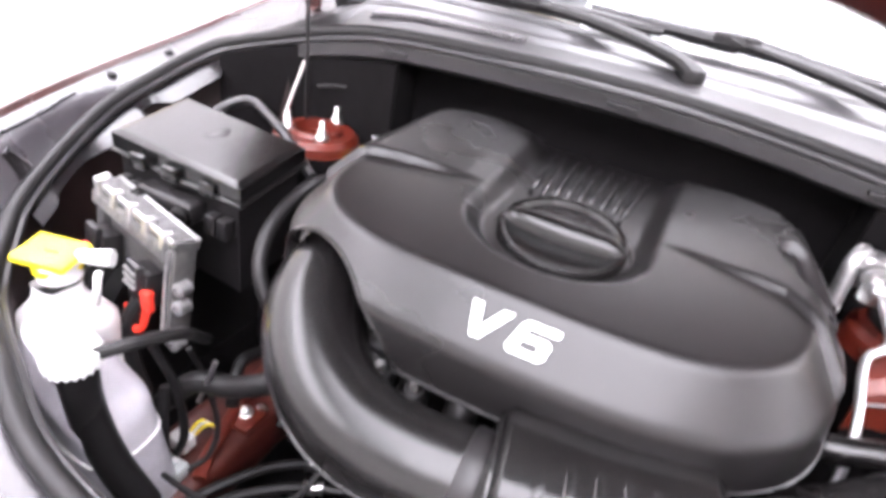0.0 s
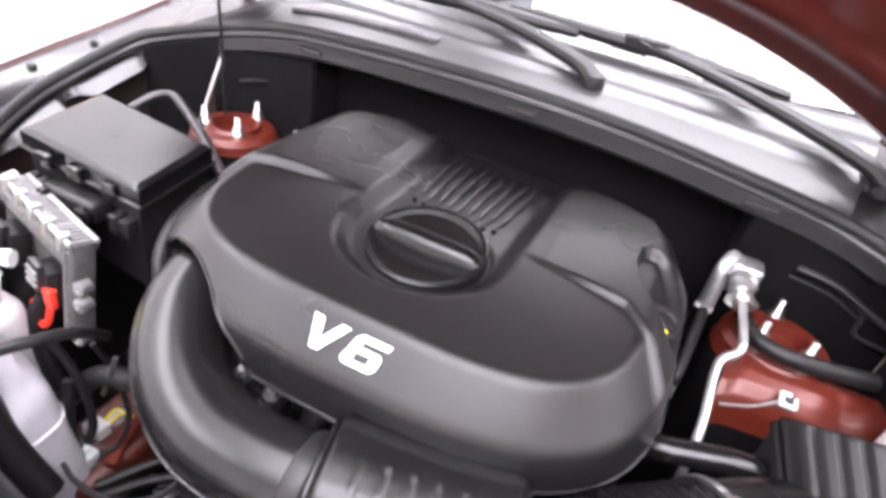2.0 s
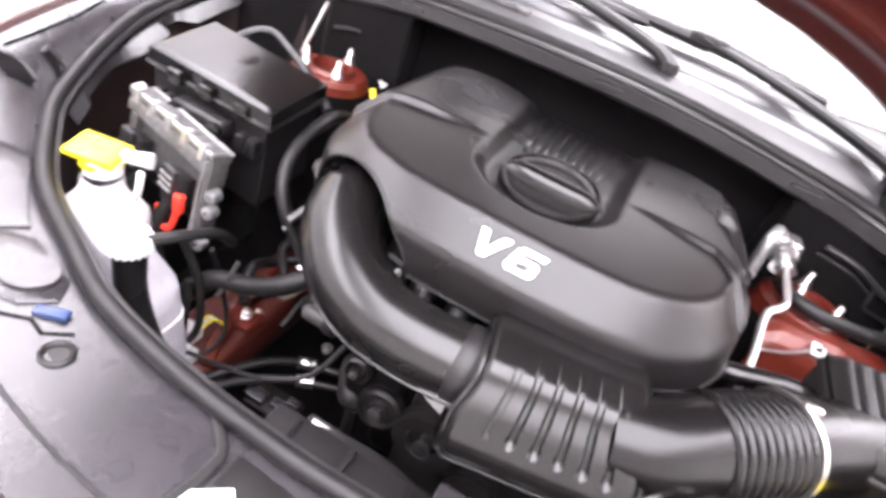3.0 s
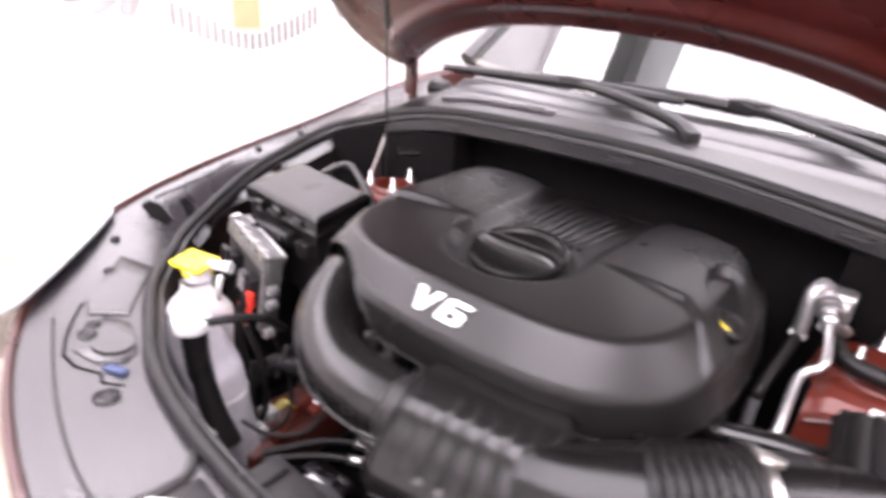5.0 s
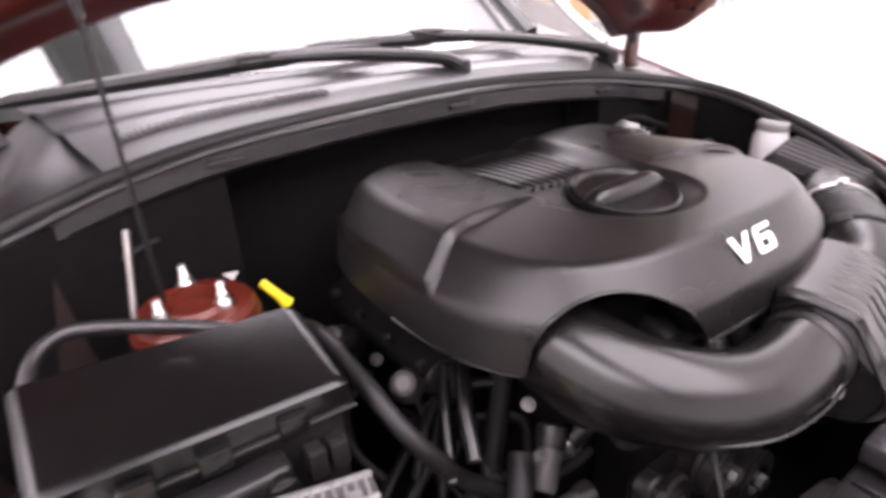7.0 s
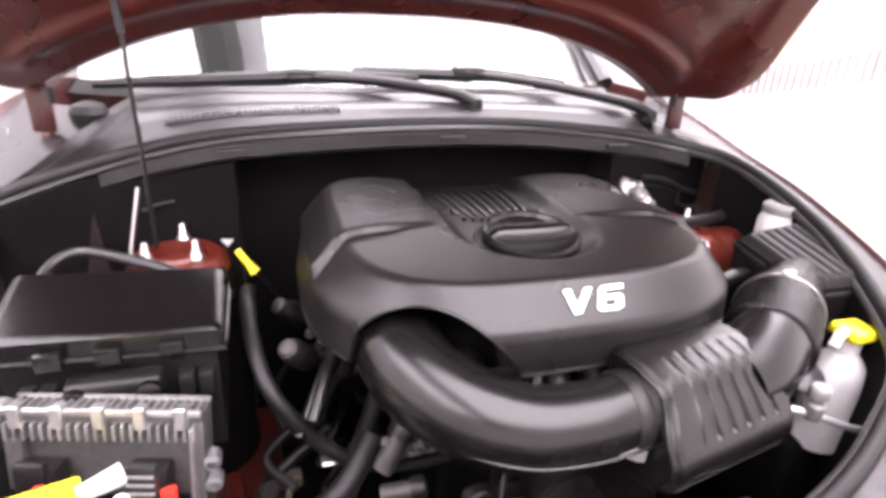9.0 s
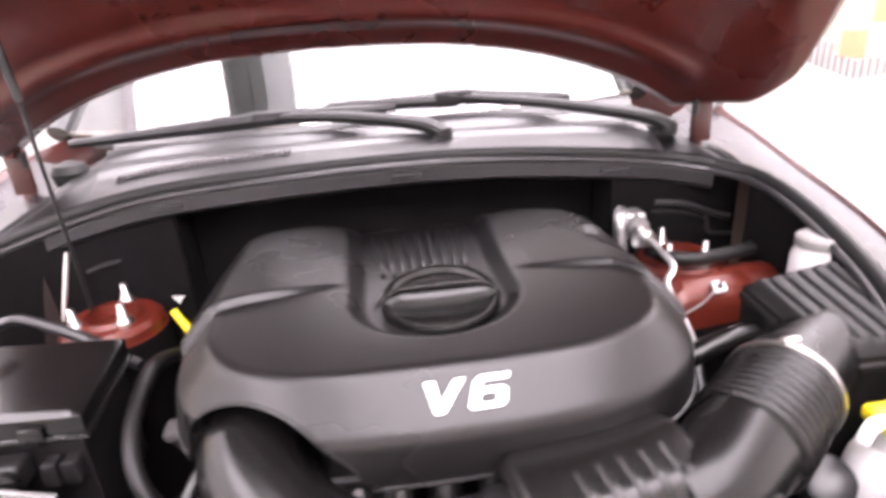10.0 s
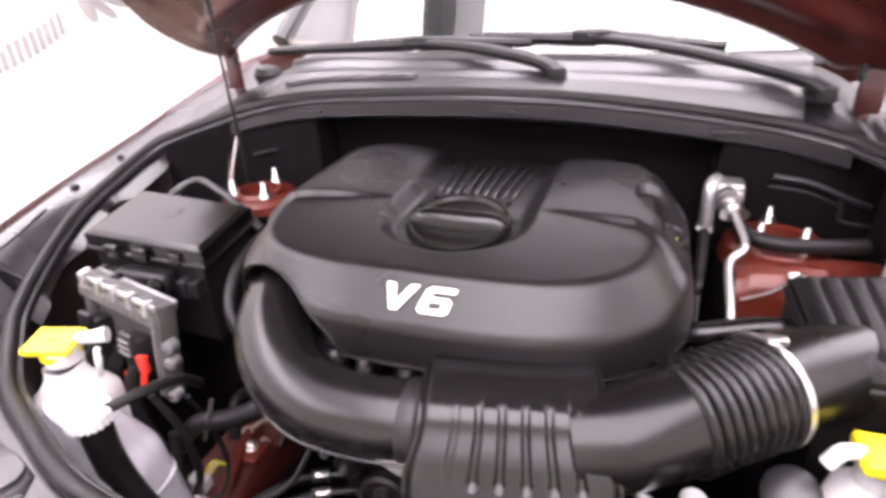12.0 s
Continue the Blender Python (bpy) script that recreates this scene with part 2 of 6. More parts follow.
tagged(solo("wall_front", nbox((-3.0, -5.2, 0.0), (3.2, -5.0, 3.2)), M_WHITEWALL, "plain white painted wall before the car", "wall", kind="structure", smooth=False))
tagged(solo("ceiling", nbox((-3.2, -5.2, 3.2), (3.4, 5.7, 3.3)), M_CEIL, "luminous white ceiling", "ceiling", kind="structure", smooth=False))
M_PANEL = mat("light_diffuser", (1.0, 0.945, 1.015), 0.8, vary=0.0, emit=PANEL_GLOW)


def ceiling_light(x0, y0, x1, y1):
    t = thing("ceiling_light", ((x0 + x1) / 2, (y0 + y1) / 2, 3.2), "broad luminous white panel over the front of the car", "ceiling light", "luminous ceiling panels")
    part("diffuser", nbox((x0, y0, 3.15), (x1, y1, 3.17), 0.004), M_PANEL, t, "glowing white diffuser")


ceiling_light(-2.75, -3.5, 2.0, 2.4)
ceiling_light(2.0, 0.3, 3.15, 2.4)
bt = thing("ceiling_beam", (-0.95, 0.2, 2.4), "dark green steel beam with pale flanges under the ceiling", "beam")
part("web", nbox((-1.02, -4.9, 2.40), (-0.89, 5.4, 3.13), 0.01), M_BEAM, bt)
for xa, xb in ((-1.09, -1.022), (-0.888, -0.78)):
    part("flange", nbox((xa, -4.9, 2.44), (xb, 5.4, 3.13), 0.008), M_PALE, bt, "pale grey flange")


def wall_decal(wx, side, y0, z0, w, rise, power, bars, short, tall, notch, blocks):
    """A flat print on a wall: a cream and orange field over a comb of grey bars with a stepped top."""
    t = thing("wall_print", (wx, y0, z0), "orange and cream print with a grey comb edge", "wall print", "prints on the walls")
    x = wx + side * 0.004
    def flat(pts, off):
        bm = bmesh.new()
        a = [bm.verts.new((x + side * off, y, z)) for y, z in pts]
        b = [bm.verts.new((x + side * (off + 0.003), y, z)) for y, z in pts]
        bm.faces.new(a)
        bm.faces.new(b[::-1])
        for i in range(len(pts)):
            j = (i + 1) % len(pts)
            bm.faces.new((a[i], b[i], b[j], a[j]))
        bmesh.ops.recalc_face_normals(bm, faces=bm.faces)
        return bm
    def low(s):
        return z0 + rise * abs(2 * s - 1) ** power
    def high(s):
        return low(s) + (short if notch[0] < s < notch[1] else tall)
    pts = [(y0 + w * (2 * s - 1), high(s) + 0.01) for s in [i / 40 for i in range(41)]]
    top = z0 + rise + 0.62
    part("field", flat(pts + [(y0 + w, top), (y0 - w, top)], 0.0), M_CREAM, t, smooth=False)
    for by, bz, bw, bh in blocks:
        part("block", flat([(by - bw, bz), (by + bw, bz), (by + bw, bz + bh), (by - bw, bz + bh)], 0.004), M_ORANGE, t, smooth=False)
    half = w / bars * 0.62
    for i in range(bars):
        s = (i + 0.5) / bars
        y = y0 + w * (2 * s - 1)
        part("bar", flat([(y - half, low(s)), (y + half, low(s)), (y + half, high(s)), (y - half, high(s))], 0.004), M_FADED, t, smooth=False)
    return t


wall_decal(-3.0, 1, 1.15, 0.985, 0.53, 0.16, 1.6, 21, 0.10, 0.125, (0.3, 0.62), ((1.12, 1.12, 0.09, 0.18), (1.33, 1.40, 0.08, 0.18)))
wall_decal(3.2, -1, 2.65, 0.92, 1.40, 0.30, 1.1, 47, 0.12, 0.19, (0.41, 0.58), ((2.70, 1.06, 0.11, 0.17), (2.48, 1.28, 0.10, 0.17)))


def fan_print(wx, side, y0, z0, hand, size=1.0):
    t = thing("fan_print", (wx, y0, z0), "fan of grey blades printed on the white wall", "wall print", "fans on the wall")
    x = wx + side * 0.004
    for i in range(7):
        a0 = radians((57, 37, 22, 9, -3, -15, -27)[i])
        r0, r1 = 0.09, (0.30, 0.41, 0.49, 0.55, 0.58, 0.60, 0.60)[i]
        r0, r1 = r0 * size, r1 * size
        fat = (0.036 if i else 0.05) * size
        side_a = [(r0 + (r1 - r0) * s, fat * (0.25 + 0.75 * math.sin(math.pi * min(s * 0.62, 1.0))) * math.sqrt(max(0.0, 1 - s ** 6))) for s in [k / 10 for k in range(11)]]
        outline = [(r, -w) for r, w in side_a] + [(r, w) for r, w in side_a[-2::-1]]
        pts = [(y0 + hand * (r * math.cos(a0) - w * math.sin(a0)), z0 - r * math.sin(a0) - w * math.cos(a0)) for r, w in outline]
        bm = bmesh.new()
        a = [bm.verts.new((x, p, q)) for p, q in pts]
        b = [bm.verts.new((x + side * 0.003, p, q)) for p, q in pts]
        bm.faces.new(a)
        bm.faces.new(b[::-1])
        for k in range(len(pts)):
            j = (k + 1) % len(pts)
            bm.faces.new((a[k], b[k], b[j], a[j]))
        bmesh.ops.recalc_face_normals(bm, faces=bm.faces)
        part("blade", bm, M_FADED, t, smooth=False)


fan_print(-3.0, 1, 1.76, 1.43, 1)
fan_print(-3.0, 1, 0.54, 1.43, -1)
fan_print(3.2, -1, 1.23, 1.63, -1, 1.4)


def extinguisher():
    c = Vector((-2.94, 4.02, 0.40))
    k = 0.64
    t = thing("fire_extinguisher", c, "red fire extinguisher hung on the white wall", "fire extinguisher")
    part("cylinder", turned([(0.001, 0), (0.05 * k, 0.0), (0.055 * k, 0.02 * k), (0.055 * k, 0.36 * k), (0.04 * k, 0.42 * k), (0.02 * k, 0.44 * k)], c), mat("red_enamel", (0.36, 0.05, 0.04), 0.3), t)
    part("paper_label", turned([(0.0552 * k, 0.16 * k), (0.0570 * k, 0.17 * k), (0.0570 * k, 0.30 * k), (0.0552 * k, 0.31 * k)], c), M_WHITECAP, t, "white paper label")
    part("valve", turned([(0.025 * k, 0.44 * k), (0.03 * k, 0.45 * k), (0.03 * k, 0.5 * k), (0.015 * k, 0.52 * k)], c), M_BLACK, t)
    part("hose", pipe([c + Vector((0.02, 0, 0.48)) * k, c + Vector((0.09, -0.08, 0.4)) * k, c + Vector((0.1, -0.1, 0.2)) * k], 0.012 * k), M_RUBBER, t)
    part("bracket", nbox((-3.0, 4.0, 0.50), (-2.97, 4.04, 0.66), 0.004), M_STEEL, t)


extinguisher()

# ---------------------------------------------------------------- the car's body
SEAL = [(0.64, 0.07, 1.135), (0.56, 0.10, 1.148), (0.437, 0.092, 1.168), (0.22, 0.088, 1.19), (0.02, 0.085, 1.197), (-0.2, 0.086, 1.192), (-0.43, 0.088, 1.178), (-0.58, 0.095, 1.15),
        (-0.70, 0.10, 1.115), (-0.81, 0.085, 1.08), (-0.875, 0.05, 1.053), (-0.915, -0.08, 0.995), (-0.922, -0.18, 0.955), (-0.89, -0.305, 0.908), (-0.825, -0.43, 0.873), (-0.76, -0.497, 0.863),
        (-0.632, -0.60, 0.863), (-0.49, -0.67, 0.868), (-0.37, -0.72, 0.87), (-0.23, -0.748, 0.873), (-0.1, -0.76, 0.875), (0.02, -0.762, 0.877), (0.15, -0.75, 0.88), (0.3, -0.71, 0.89),
        (0.435, -0.652, 0.907), (0.572, -0.568, 0.945), (0.64, -0.43, 1.003), (0.676, -0.29, 1.055), (0.695, -0.12, 1.10), (0.69, 0.0, 1.122)]
EDGE_L = [(-0.95, 0.62, 1.17), (-1.00, 0.40, 1.115), (-1.022, 0.15, 1.05), (-1.018, -0.1, 1.003), (-0.985, -0.32, 0.97), (-0.93, -0.50, 0.945), (-0.862, -0.64, 0.918), (-0.675, -0.812, 0.885), (-0.455, -0.908, 0.875), (-0.2, -0.96, 0.872), (0.02, -0.97, 0.872)]
SEAL_L = [(-0.70, 0.42, 1.185), (-0.78, 0.20, 1.12)] + SEAL[10:22]
EDGE_R = [(0.90, 0.62, 1.19), (0.885, 0.35, 1.15), (0.868, 0.12, 1.10), (0.835, -0.12, 1.058), (0.785, -0.36, 1.0), (0.715, -0.53, 0.955), (0.61, -0.67, 0.915), (0.43, -0.80, 0.885), (0.2, -0.91, 0.876), (0.02, -0.97, 0.872)]
SEAL_R = [(0.70, 0.40, 1.185), (0.73, 0.15, 1.14), SEAL[29], SEAL[28], SEAL[27], SEAL[26], SEAL[25], SEAL[24], SEAL[23], SEAL[22], SEAL[21]]

body = thing("car", (0, 1.2, 0), "dark red car with its engine bay open", "car")


def flange(seal, edge, bulge):
    """The cover between the rubber seal and the fender's edge; it rises next to the seal and levels out further off."""
    S, E = spline(seal, 6), spline(edge, 6)
    def f(u, v):
        a, b = lerp_path(S, v), lerp_path(E, v)
        p = a.lerp(b, u)
        p.z = a.z + (b.z - a.z) * (1 - (1 - u) ** bulge) - 0.008 * math.sin(math.pi * u) * (bulge < 1.5) - 0.012 * (1 - u)
        return p
    return f


def cut(pts, a, b):
    """The stretch of a polyline between two shares of its length."""
    return [lerp_path(pts, a + (b - a) * i / 20) for i in range(21)]


part("fender_flange", thick(grid(flange(SEAL_L, EDGE_L, 2.6), 14, 90), 0.004), M_SHUT, body, "grey black plastic cover along the fender and the grille")
part("fender_flange", thick(grid(flange(SEAL_R, EDGE_R, 1.0), 8, 70), 0.004), M_SHUT, body, "grey black plastic cover along the fender and the grille")


def skin(edge, out):
    """The painted fender and bumper below its upper edge."""
    E = spline(edge, 6)
    prof = [(0.0, 0.0), (0.004, 0.008), (0.012, 0.008), (0.022, -0.01), (0.035, -0.08), (0.045, -0.25), (0.04, -0.45), (0.01, -0.62)]
    def f(u, v):
        p = lerp_path(E, v)
        q = lerp_path(E, min(1, v + 0.01)) - lerp_path(E, max(0, v - 0.01))
        n = Vector((q.y, -q.x, 0)).normalized() * out
        k = u * (len(prof) - 1)
        i = min(int(k), len(prof) - 2)
        a, b = prof[i], prof[i + 1]
        t = k - i
        d, h = a[0] + (b[0] - a[0]) * t, a[1] + (b[1] - a[1]) * t
        return p + n * d + Vector((0, 0, h))
    return f


EDGE_LF = [(-0.93, 1.3, 1.2)] + EDGE_L
EDGE_RF = [(0.90, 1.3, 1.2)] + EDGE_R
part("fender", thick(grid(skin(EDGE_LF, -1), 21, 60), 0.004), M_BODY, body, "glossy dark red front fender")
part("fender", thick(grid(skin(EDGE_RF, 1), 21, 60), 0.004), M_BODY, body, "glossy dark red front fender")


def inner_wall(path, depth, inset):
    S = spline(path, 6)
    def f(u, v):
        p = lerp_path(S, v)
        c = Vector((-0.1, -0.2, p.z))
        d = (c - p)
        d.z = 0
        d.normalize()
        k = smoothstep(0, 1, u)
        return Vector((p.x, p.y, p.z - 0.012)) + d * (0.012 + inset * k) + Vector((0, 0, -depth * u))
    return f


part("inner_fender", thick(grid(inner_wall(SEAL[8:17], 0.6, 0.07), 8, 40), 0.004), M_REDSHADE, body, "red brown inner fender with shade in its colour")
part("radiator_support", thick(grid(inner_wall(SEAL[16:24], 0.6, 0.03), 8, 40), 0.004), M_BLACK, body, "black radiator support behind the grille")
# inner fender, floor and firewall: the shade down here is part of the colour
part("inner_fender", thick(grid(inner_wall(SEAL[23:30], 0.68, 0.03), 8, 40), 0.004), M_BLACKSHADE, body, "black inner fender with shade in its colour")
part("bay_floor", nbox((-0.86, -0.72, 0.28), (0.72, 0.75, 0.30)), M_BLACKSHADE, body, "engine bay floor with shade in its colour")
part("firewall", nbox((-0.44, 0.20, 0.30), (0.45, 0.23, 1.17), 0.005), M_BLACKSHADE, body, "matt black firewall")
# cowl sides get the same near black, with shade put into it
for s, x0, x1 in ((-1, -0.86, -0.43), (1, 0.44, 0.72)):
    def side_top(x, pts=SEAL[0:12]):
        for p, q in zip(pts[:-1], pts[1:]):
            if q[0] <= x <= p[0]:
                return p[2] + (q[2] - p[2]) * (x - p[0]) / (q[0] - p[0]) - 0.02
        return 1.10
    b = part("cowl_side", thick(grid(lambda u, v, xa=max(x0, -0.84), xb=x1: Vector((xa + (xb - xa) * u, 0.105 - 0.06 * smoothstep(0.62, 0.86, -(xa + (xb - xa) * u)), 0.55 + (side_top(xa + (xb - xa) * u) - 0.55) * v)), 20, 6), 0.004), M_BLACKSHADE, body, "matt black cowl side panel")
    part("divider", nbox((x1 - 0.012 if s < 0 else x0, 0.11, 0.5), (x1 if s < 0 else x0 + 0.012, 0.22, 1.14)), M_BLACK, body)
    if s < 0:
        for k, z in enumerate((0.985, 1.003, 1.040)):
            xr0, xr1 = ((-0.82, -0.68), (-0.80, -0.66), (-0.60, -0.545))[k]
            part("ridge", pipe([(xr0, 0.075, z - 0.004), ((xr0 + xr1) / 2, 0.090, z + 0.002), (xr1, 0.100, z + 0.004)], 0.004, 8), M_BLACK, b)
    else:
        part("ridge", pipe([(0.535, 0.10, 1.055), (0.60, 0.10, 1.046), (0.66, 0.095, 1.022), (0.70, 0.09, 1.010)], 0.0065, 8), M_GREYPL, b)
        part("ridge", pipe([(0.652, 0.10, 1.022), (0.656, 0.098, 1.0), (0.662, 0.097, 0.976), (0.71, 0.09, 0.972)], 0.004, 8), M_GREYPL, b)
        part("ridge", pipe([(0.53, 0.102, 1.035), (0.60, 0.102, 1.026), (0.65, 0.098, 1.006)], 0.0035, 8), M_BLACK, b)


def strut_tower(cx, studs, label, foot):
    t = part("strut_tower", turned([(0.094 if foot < 0.9 else 0.091, foot), (0.080 if foot < 0.9 else 0.088, max(0.945, foot + 0.001)), (0.080 if foot < 0.9 else 0.086, 0.968), (0.076, 0.978), (0.055, 0.978), (0.050, 0.986), (0.043, 0.986), (0.040, 0.965), (0.01, 0.955)], (cx, -0.012, 0), sides=48), M_RED, body, label)
    bm = turned([(0.0155, -0.014), (0.0155, -0.008), (0.0115, -0.003), (0.0085, 0.006), (0.0078, 0.009), (0.0062, 0.010), (0.0060, 0.024), (0.004, 0.026)], (0, 0, 0), sides=14)
    me = finish(bm, "stud")
    me.materials.append(M_STEEL)
    for p in studs:
        o = piece("stud", me, t, Matrix.Translation((p[0], p[1], 0.990)))
        o["label"] = "zinc plated stud with a flanged nut"


strut_tower(-0.535, [(-0.582, -0.044), (-0.53, 0.05), (-0.499, -0.044)], "red strut tower with three studs", 0.952)
# lower tower bodies coloured near black to stand in for shade
part("tower_base", turned([(0.12, 0.45), (0.10, 0.70), (0.093, 0.90), (0.091, 0.952)], (-0.535, -0.012, 0), sides=48), M_BLACKSHADE, body, "lower strut tower with shade painted near black")
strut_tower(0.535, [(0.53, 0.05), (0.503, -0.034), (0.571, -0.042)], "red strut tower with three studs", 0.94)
part("tower_base", turned([(0.12, 0.45), (0.10, 0.70), (0.092, 0.90), (0.090, 0.94)], (0.535, -0.012, 0), sides=48), M_BLACKSHADE, body, "lower strut tower with shade painted near black")
# black corner pieces that close the gap between the seal, the cowl and the fender
def corner(inner, outer):
    a, b = spline(inner, 6), spline(outer, 6)
    def f(u, v):
        p = lerp_path(a, v).lerp(lerp_path(b, v), u)
        p.z += 0.012 * math.sin(math.pi * u) * math.sin(u * 9.0 + v * 7.0) - 0.006
        return p
    return f


part("cowl_corner", thick(grid(corner(SEAL[6:11], [(-0.60, 0.52, 1.218), (-0.68, 0.45, 1.192), (-0.74, 0.30, 1.15), SEAL[10]]), 16, 24), 0.004), M_BLACK, body, "black plastic corner piece beside the cowl")
part("cowl_corner", thick(grid(corner([SEAL[2], SEAL[1], SEAL[0], SEAL[29]], [(0.52, 0.52, 1.222), (0.66, 0.46, 1.20), (0.72, 0.28, 1.16), SEAL[29]]), 16, 24), 0.004), M_BLACK, body, "black plastic corner piece beside the cowl")
# ledge of the fender cover inside the rubber seal
def ledge(u, v):
    p = lerp_path(spline(SEAL[9:15], 6), v)
    w = 0.020 + 0.036 * smoothstep(0.08, 0.20, v) * (1 - smoothstep(0.36, 0.40, v)) + 0.030 * smoothstep(0.44, 0.48, v) * (1 - smoothstep(0.58, 0.74, v)) + 0.016 * smoothstep(0.86, 0.92, v)
    return p + Vector((0.012 + w * u, 0.0, -0.016 - 0.018 * u))


part("inner_ledge", thick(grid(ledge, 6, 90), 0.004), M_LEDGE, body, "glossy black ledge with a cut edge inside the seal")
# red ledge and rail on the side below the battery tray
part("chassis_rail", nbox((-0.52, -0.56, 0.42), (-0.38, 0.10, 0.53), 0.02, 3), M_REDDULL, body, "dull red chassis rail")
# this rail's shade is put into its colour; the other stays red
part("chassis_rail", nbox((0.50, -0.5, 0.5), (0.64, 0.10, 0.72), 0.02, 3), M_BLACKSHADE, body, "chassis rail with shade painted near black")
def apron(u, v):
    """The red panel that falls forward from the strut tower."""
    prof = [(-0.055, 0.970), (-0.08, 0.975), (-0.108, 0.973), (-0.128, 0.963), (-0.143, 0.945), (-0.150, 0.928), (-0.154, 0.908), (-0.157, 0.890)]
    k = v * (len(prof) - 1)
    i = min(int(k), len(prof) - 2)
    y, z = (p + (q - p) * (k - i) for p, q in zip(prof[i], prof[i + 1]))
    x = 0.462 + 0.225 * u
    return Vector((x, y + 0.03 * u * v, z - 0.014 * smoothstep(0.12, 0.0, u) - 0.010 * math.exp(-((u - 0.72) / 0.10) ** 2) * smoothstep(0.1, 0.3, v)))


part("tower_apron", thick(grid(apron, 40, 40), 0.004), M_RED, body, "red inner panel falling forward from the strut tower")
# lower stretch of the apron; its black also holds painted shade
part("lower_panel", thick(grid(lambda u, v: apron(u, 1.0) + Vector((0, -0.004 - 0.015 * v, 0.004 - 0.2 * v)), 20, 6), 0.004), M_BLACKSHADE, body, "dark panel below the red one")
part("earth_wire", pipe([(0.470, -0.156, 0.928), (0.49, -0.154, 0.936), (0.51, -0.150, 0.944), (0.525, -0.145, 0.953), (0.538, -0.140, 0.962)], 0.0022, 8), M_PIPE, body, "thin pale wire")

tri = bmesh.new()
for y in (0.092, 0.097):
    tri.faces.new([tri.verts.new(p) for p in ((-0.467, y, 0.960), (-0.443, y, 0.958), (-0.455, y, 0.944))])
bmesh.ops.bridge_loops(tri, edges=list(tri.edges))
part("warning_mark", tri, M_WHITECAP, body, "small white triangular mark", smooth=False)

# cowl: front lip, top panel with ridges, louvre, windscreen
COWL = SEAL[1:8]


def cowl_lip(u, v):
    p = lerp_path(spline(SEAL[0:9], 6), v)
    prof = [(0.0, -0.006), (-0.004, -0.018), (-0.004, -0.046), (0.006, -0.054), (0.06, -0.058), (0.12, -0.06)]
    k = u * (len(prof) - 1)
    i = min(int(k), len(prof) - 2)
    t = k - i
    return p + Vector((0, prof[i][0] * (1 - t) + prof[i + 1][0] * t, prof[i][1] * (1 - t) + prof[i + 1][1] * t))


cowl = part("cowl_lip", thick(grid(cowl_lip, 15, 50), 0.003), M_GREYPL, body, "black plastic cowl lip under the rubber seal")
for x, y, z in ((-0.428, 0.080, 1.146), (0.02, 0.076, 1.165), (0.437, 0.082, 1.138)):
    part("clip", nbox((x - 0.028, y - 0.004, z - 0.004), (x + 0.028, y + 0.006, z + 0.005), 0.002), M_GREYPL, cowl)


def cowl_top(u, v):
    a = lerp_path(spline(COWL, 6), v)
    b = Vector((a.x * 1.18, 0.42 + 0.42 * a.x * a.x, 1.228 - 0.02 * a.x * a.x))
    p = a.lerp(b, u)
    p.z += 0.012 * math.sin(math.pi * u) - 0.004 + 0.006 * math.sin(u * 22) * smoothstep(0.25, 0.4, u)
    return p


top = part("cowl_panel", thick(grid(cowl_top, 60, 40), 0.003), M_GREYPL, body, "ribbed dark grey plastic cowl panel below the windscreen")
COWL_PTS = [cowl_top(i / 60, j / 120) for i in range(61) for j in range(121)]


def louvre_at(q):
    """A place of the air slot, laid on the cowl panel."""
    x, y = -0.555 + 0.35 * q, 0.202 - 0.014 * q
    near = sorted(COWL_PTS, key=lambda p: (p.x - x) ** 2 + (p.y - y) ** 2)[:5]
    w = [1 / ((p.x - x) ** 2 + (p.y - y) ** 2 + 1e-6) for p in near]
    return Vector((x, y, sum(k * p.z for k, p in zip(w, near)) / sum(w) + 0.0015))


lv = part("louvre", sweep(bmesh.new(), [louvre_at(i / 20) - Vector((0, 0, 0.0045)) for i in range(21)], 0.015, 8, True, 0.36), M_RUBBER, top, "dark air slot")
for i in range(34):
    q = louvre_at((i + 0.5) / 34)
    part("slat", nbox((q.x - 0.0027, q.y - 0.0165, q.z - 0.003), (q.x + 0.0027, q.y + 0.0165, q.z + 0.0056), 0.0005, 1), M_SLAT, lv)


def screen(u, v):
    x = -0.94 + 1.70 * u
    xb = (x + 0.02)
    y = 0.43 + 0.42 * xb * xb + 0.78 * v
    z = 1.222 - 0.02 * xb * xb + 0.64 * v - 0.03 * v * v * xb * xb
    return Vector((x * (1 - 0.15 * v), y, z))


g = part("windscreen", grid(screen, 24, 12), M_GLASS, body, "curved windscreen reflecting the white ceiling")
g.visible_shadow = False
part("dashboard", grid(lambda u, v: screen(u, v * 0.5) + Vector((0, 0.12 + 0.1 * v, -0.06 - 0.22 * v)), 20, 8), M_INTERIOR, body, "dark dashboard behind the windscreen")
for u in (0.0, 1.0):
    part("a_pillar", sweep(bmesh.new(), [screen(u, v / 8) for v in range(9)], 0.035, 10), M_GREYPL, body, "dark windscreen pillar trim")
part("screen_edge_trim", pipe([(0.885, 0.47, 1.181), (0.88, 0.575, 1.24), (0.875, 0.73, 1.345), (0.86, 0.93, 1.47), (0.82, 1.22, 1.64)], 0.016, 10), M_PALE, body, "pale windscreen edge trim")
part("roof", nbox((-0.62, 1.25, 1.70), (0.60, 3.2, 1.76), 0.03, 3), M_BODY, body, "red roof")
for x in (-0.93, 0.86):
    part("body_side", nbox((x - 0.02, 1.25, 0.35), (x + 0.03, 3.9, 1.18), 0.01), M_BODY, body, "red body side")
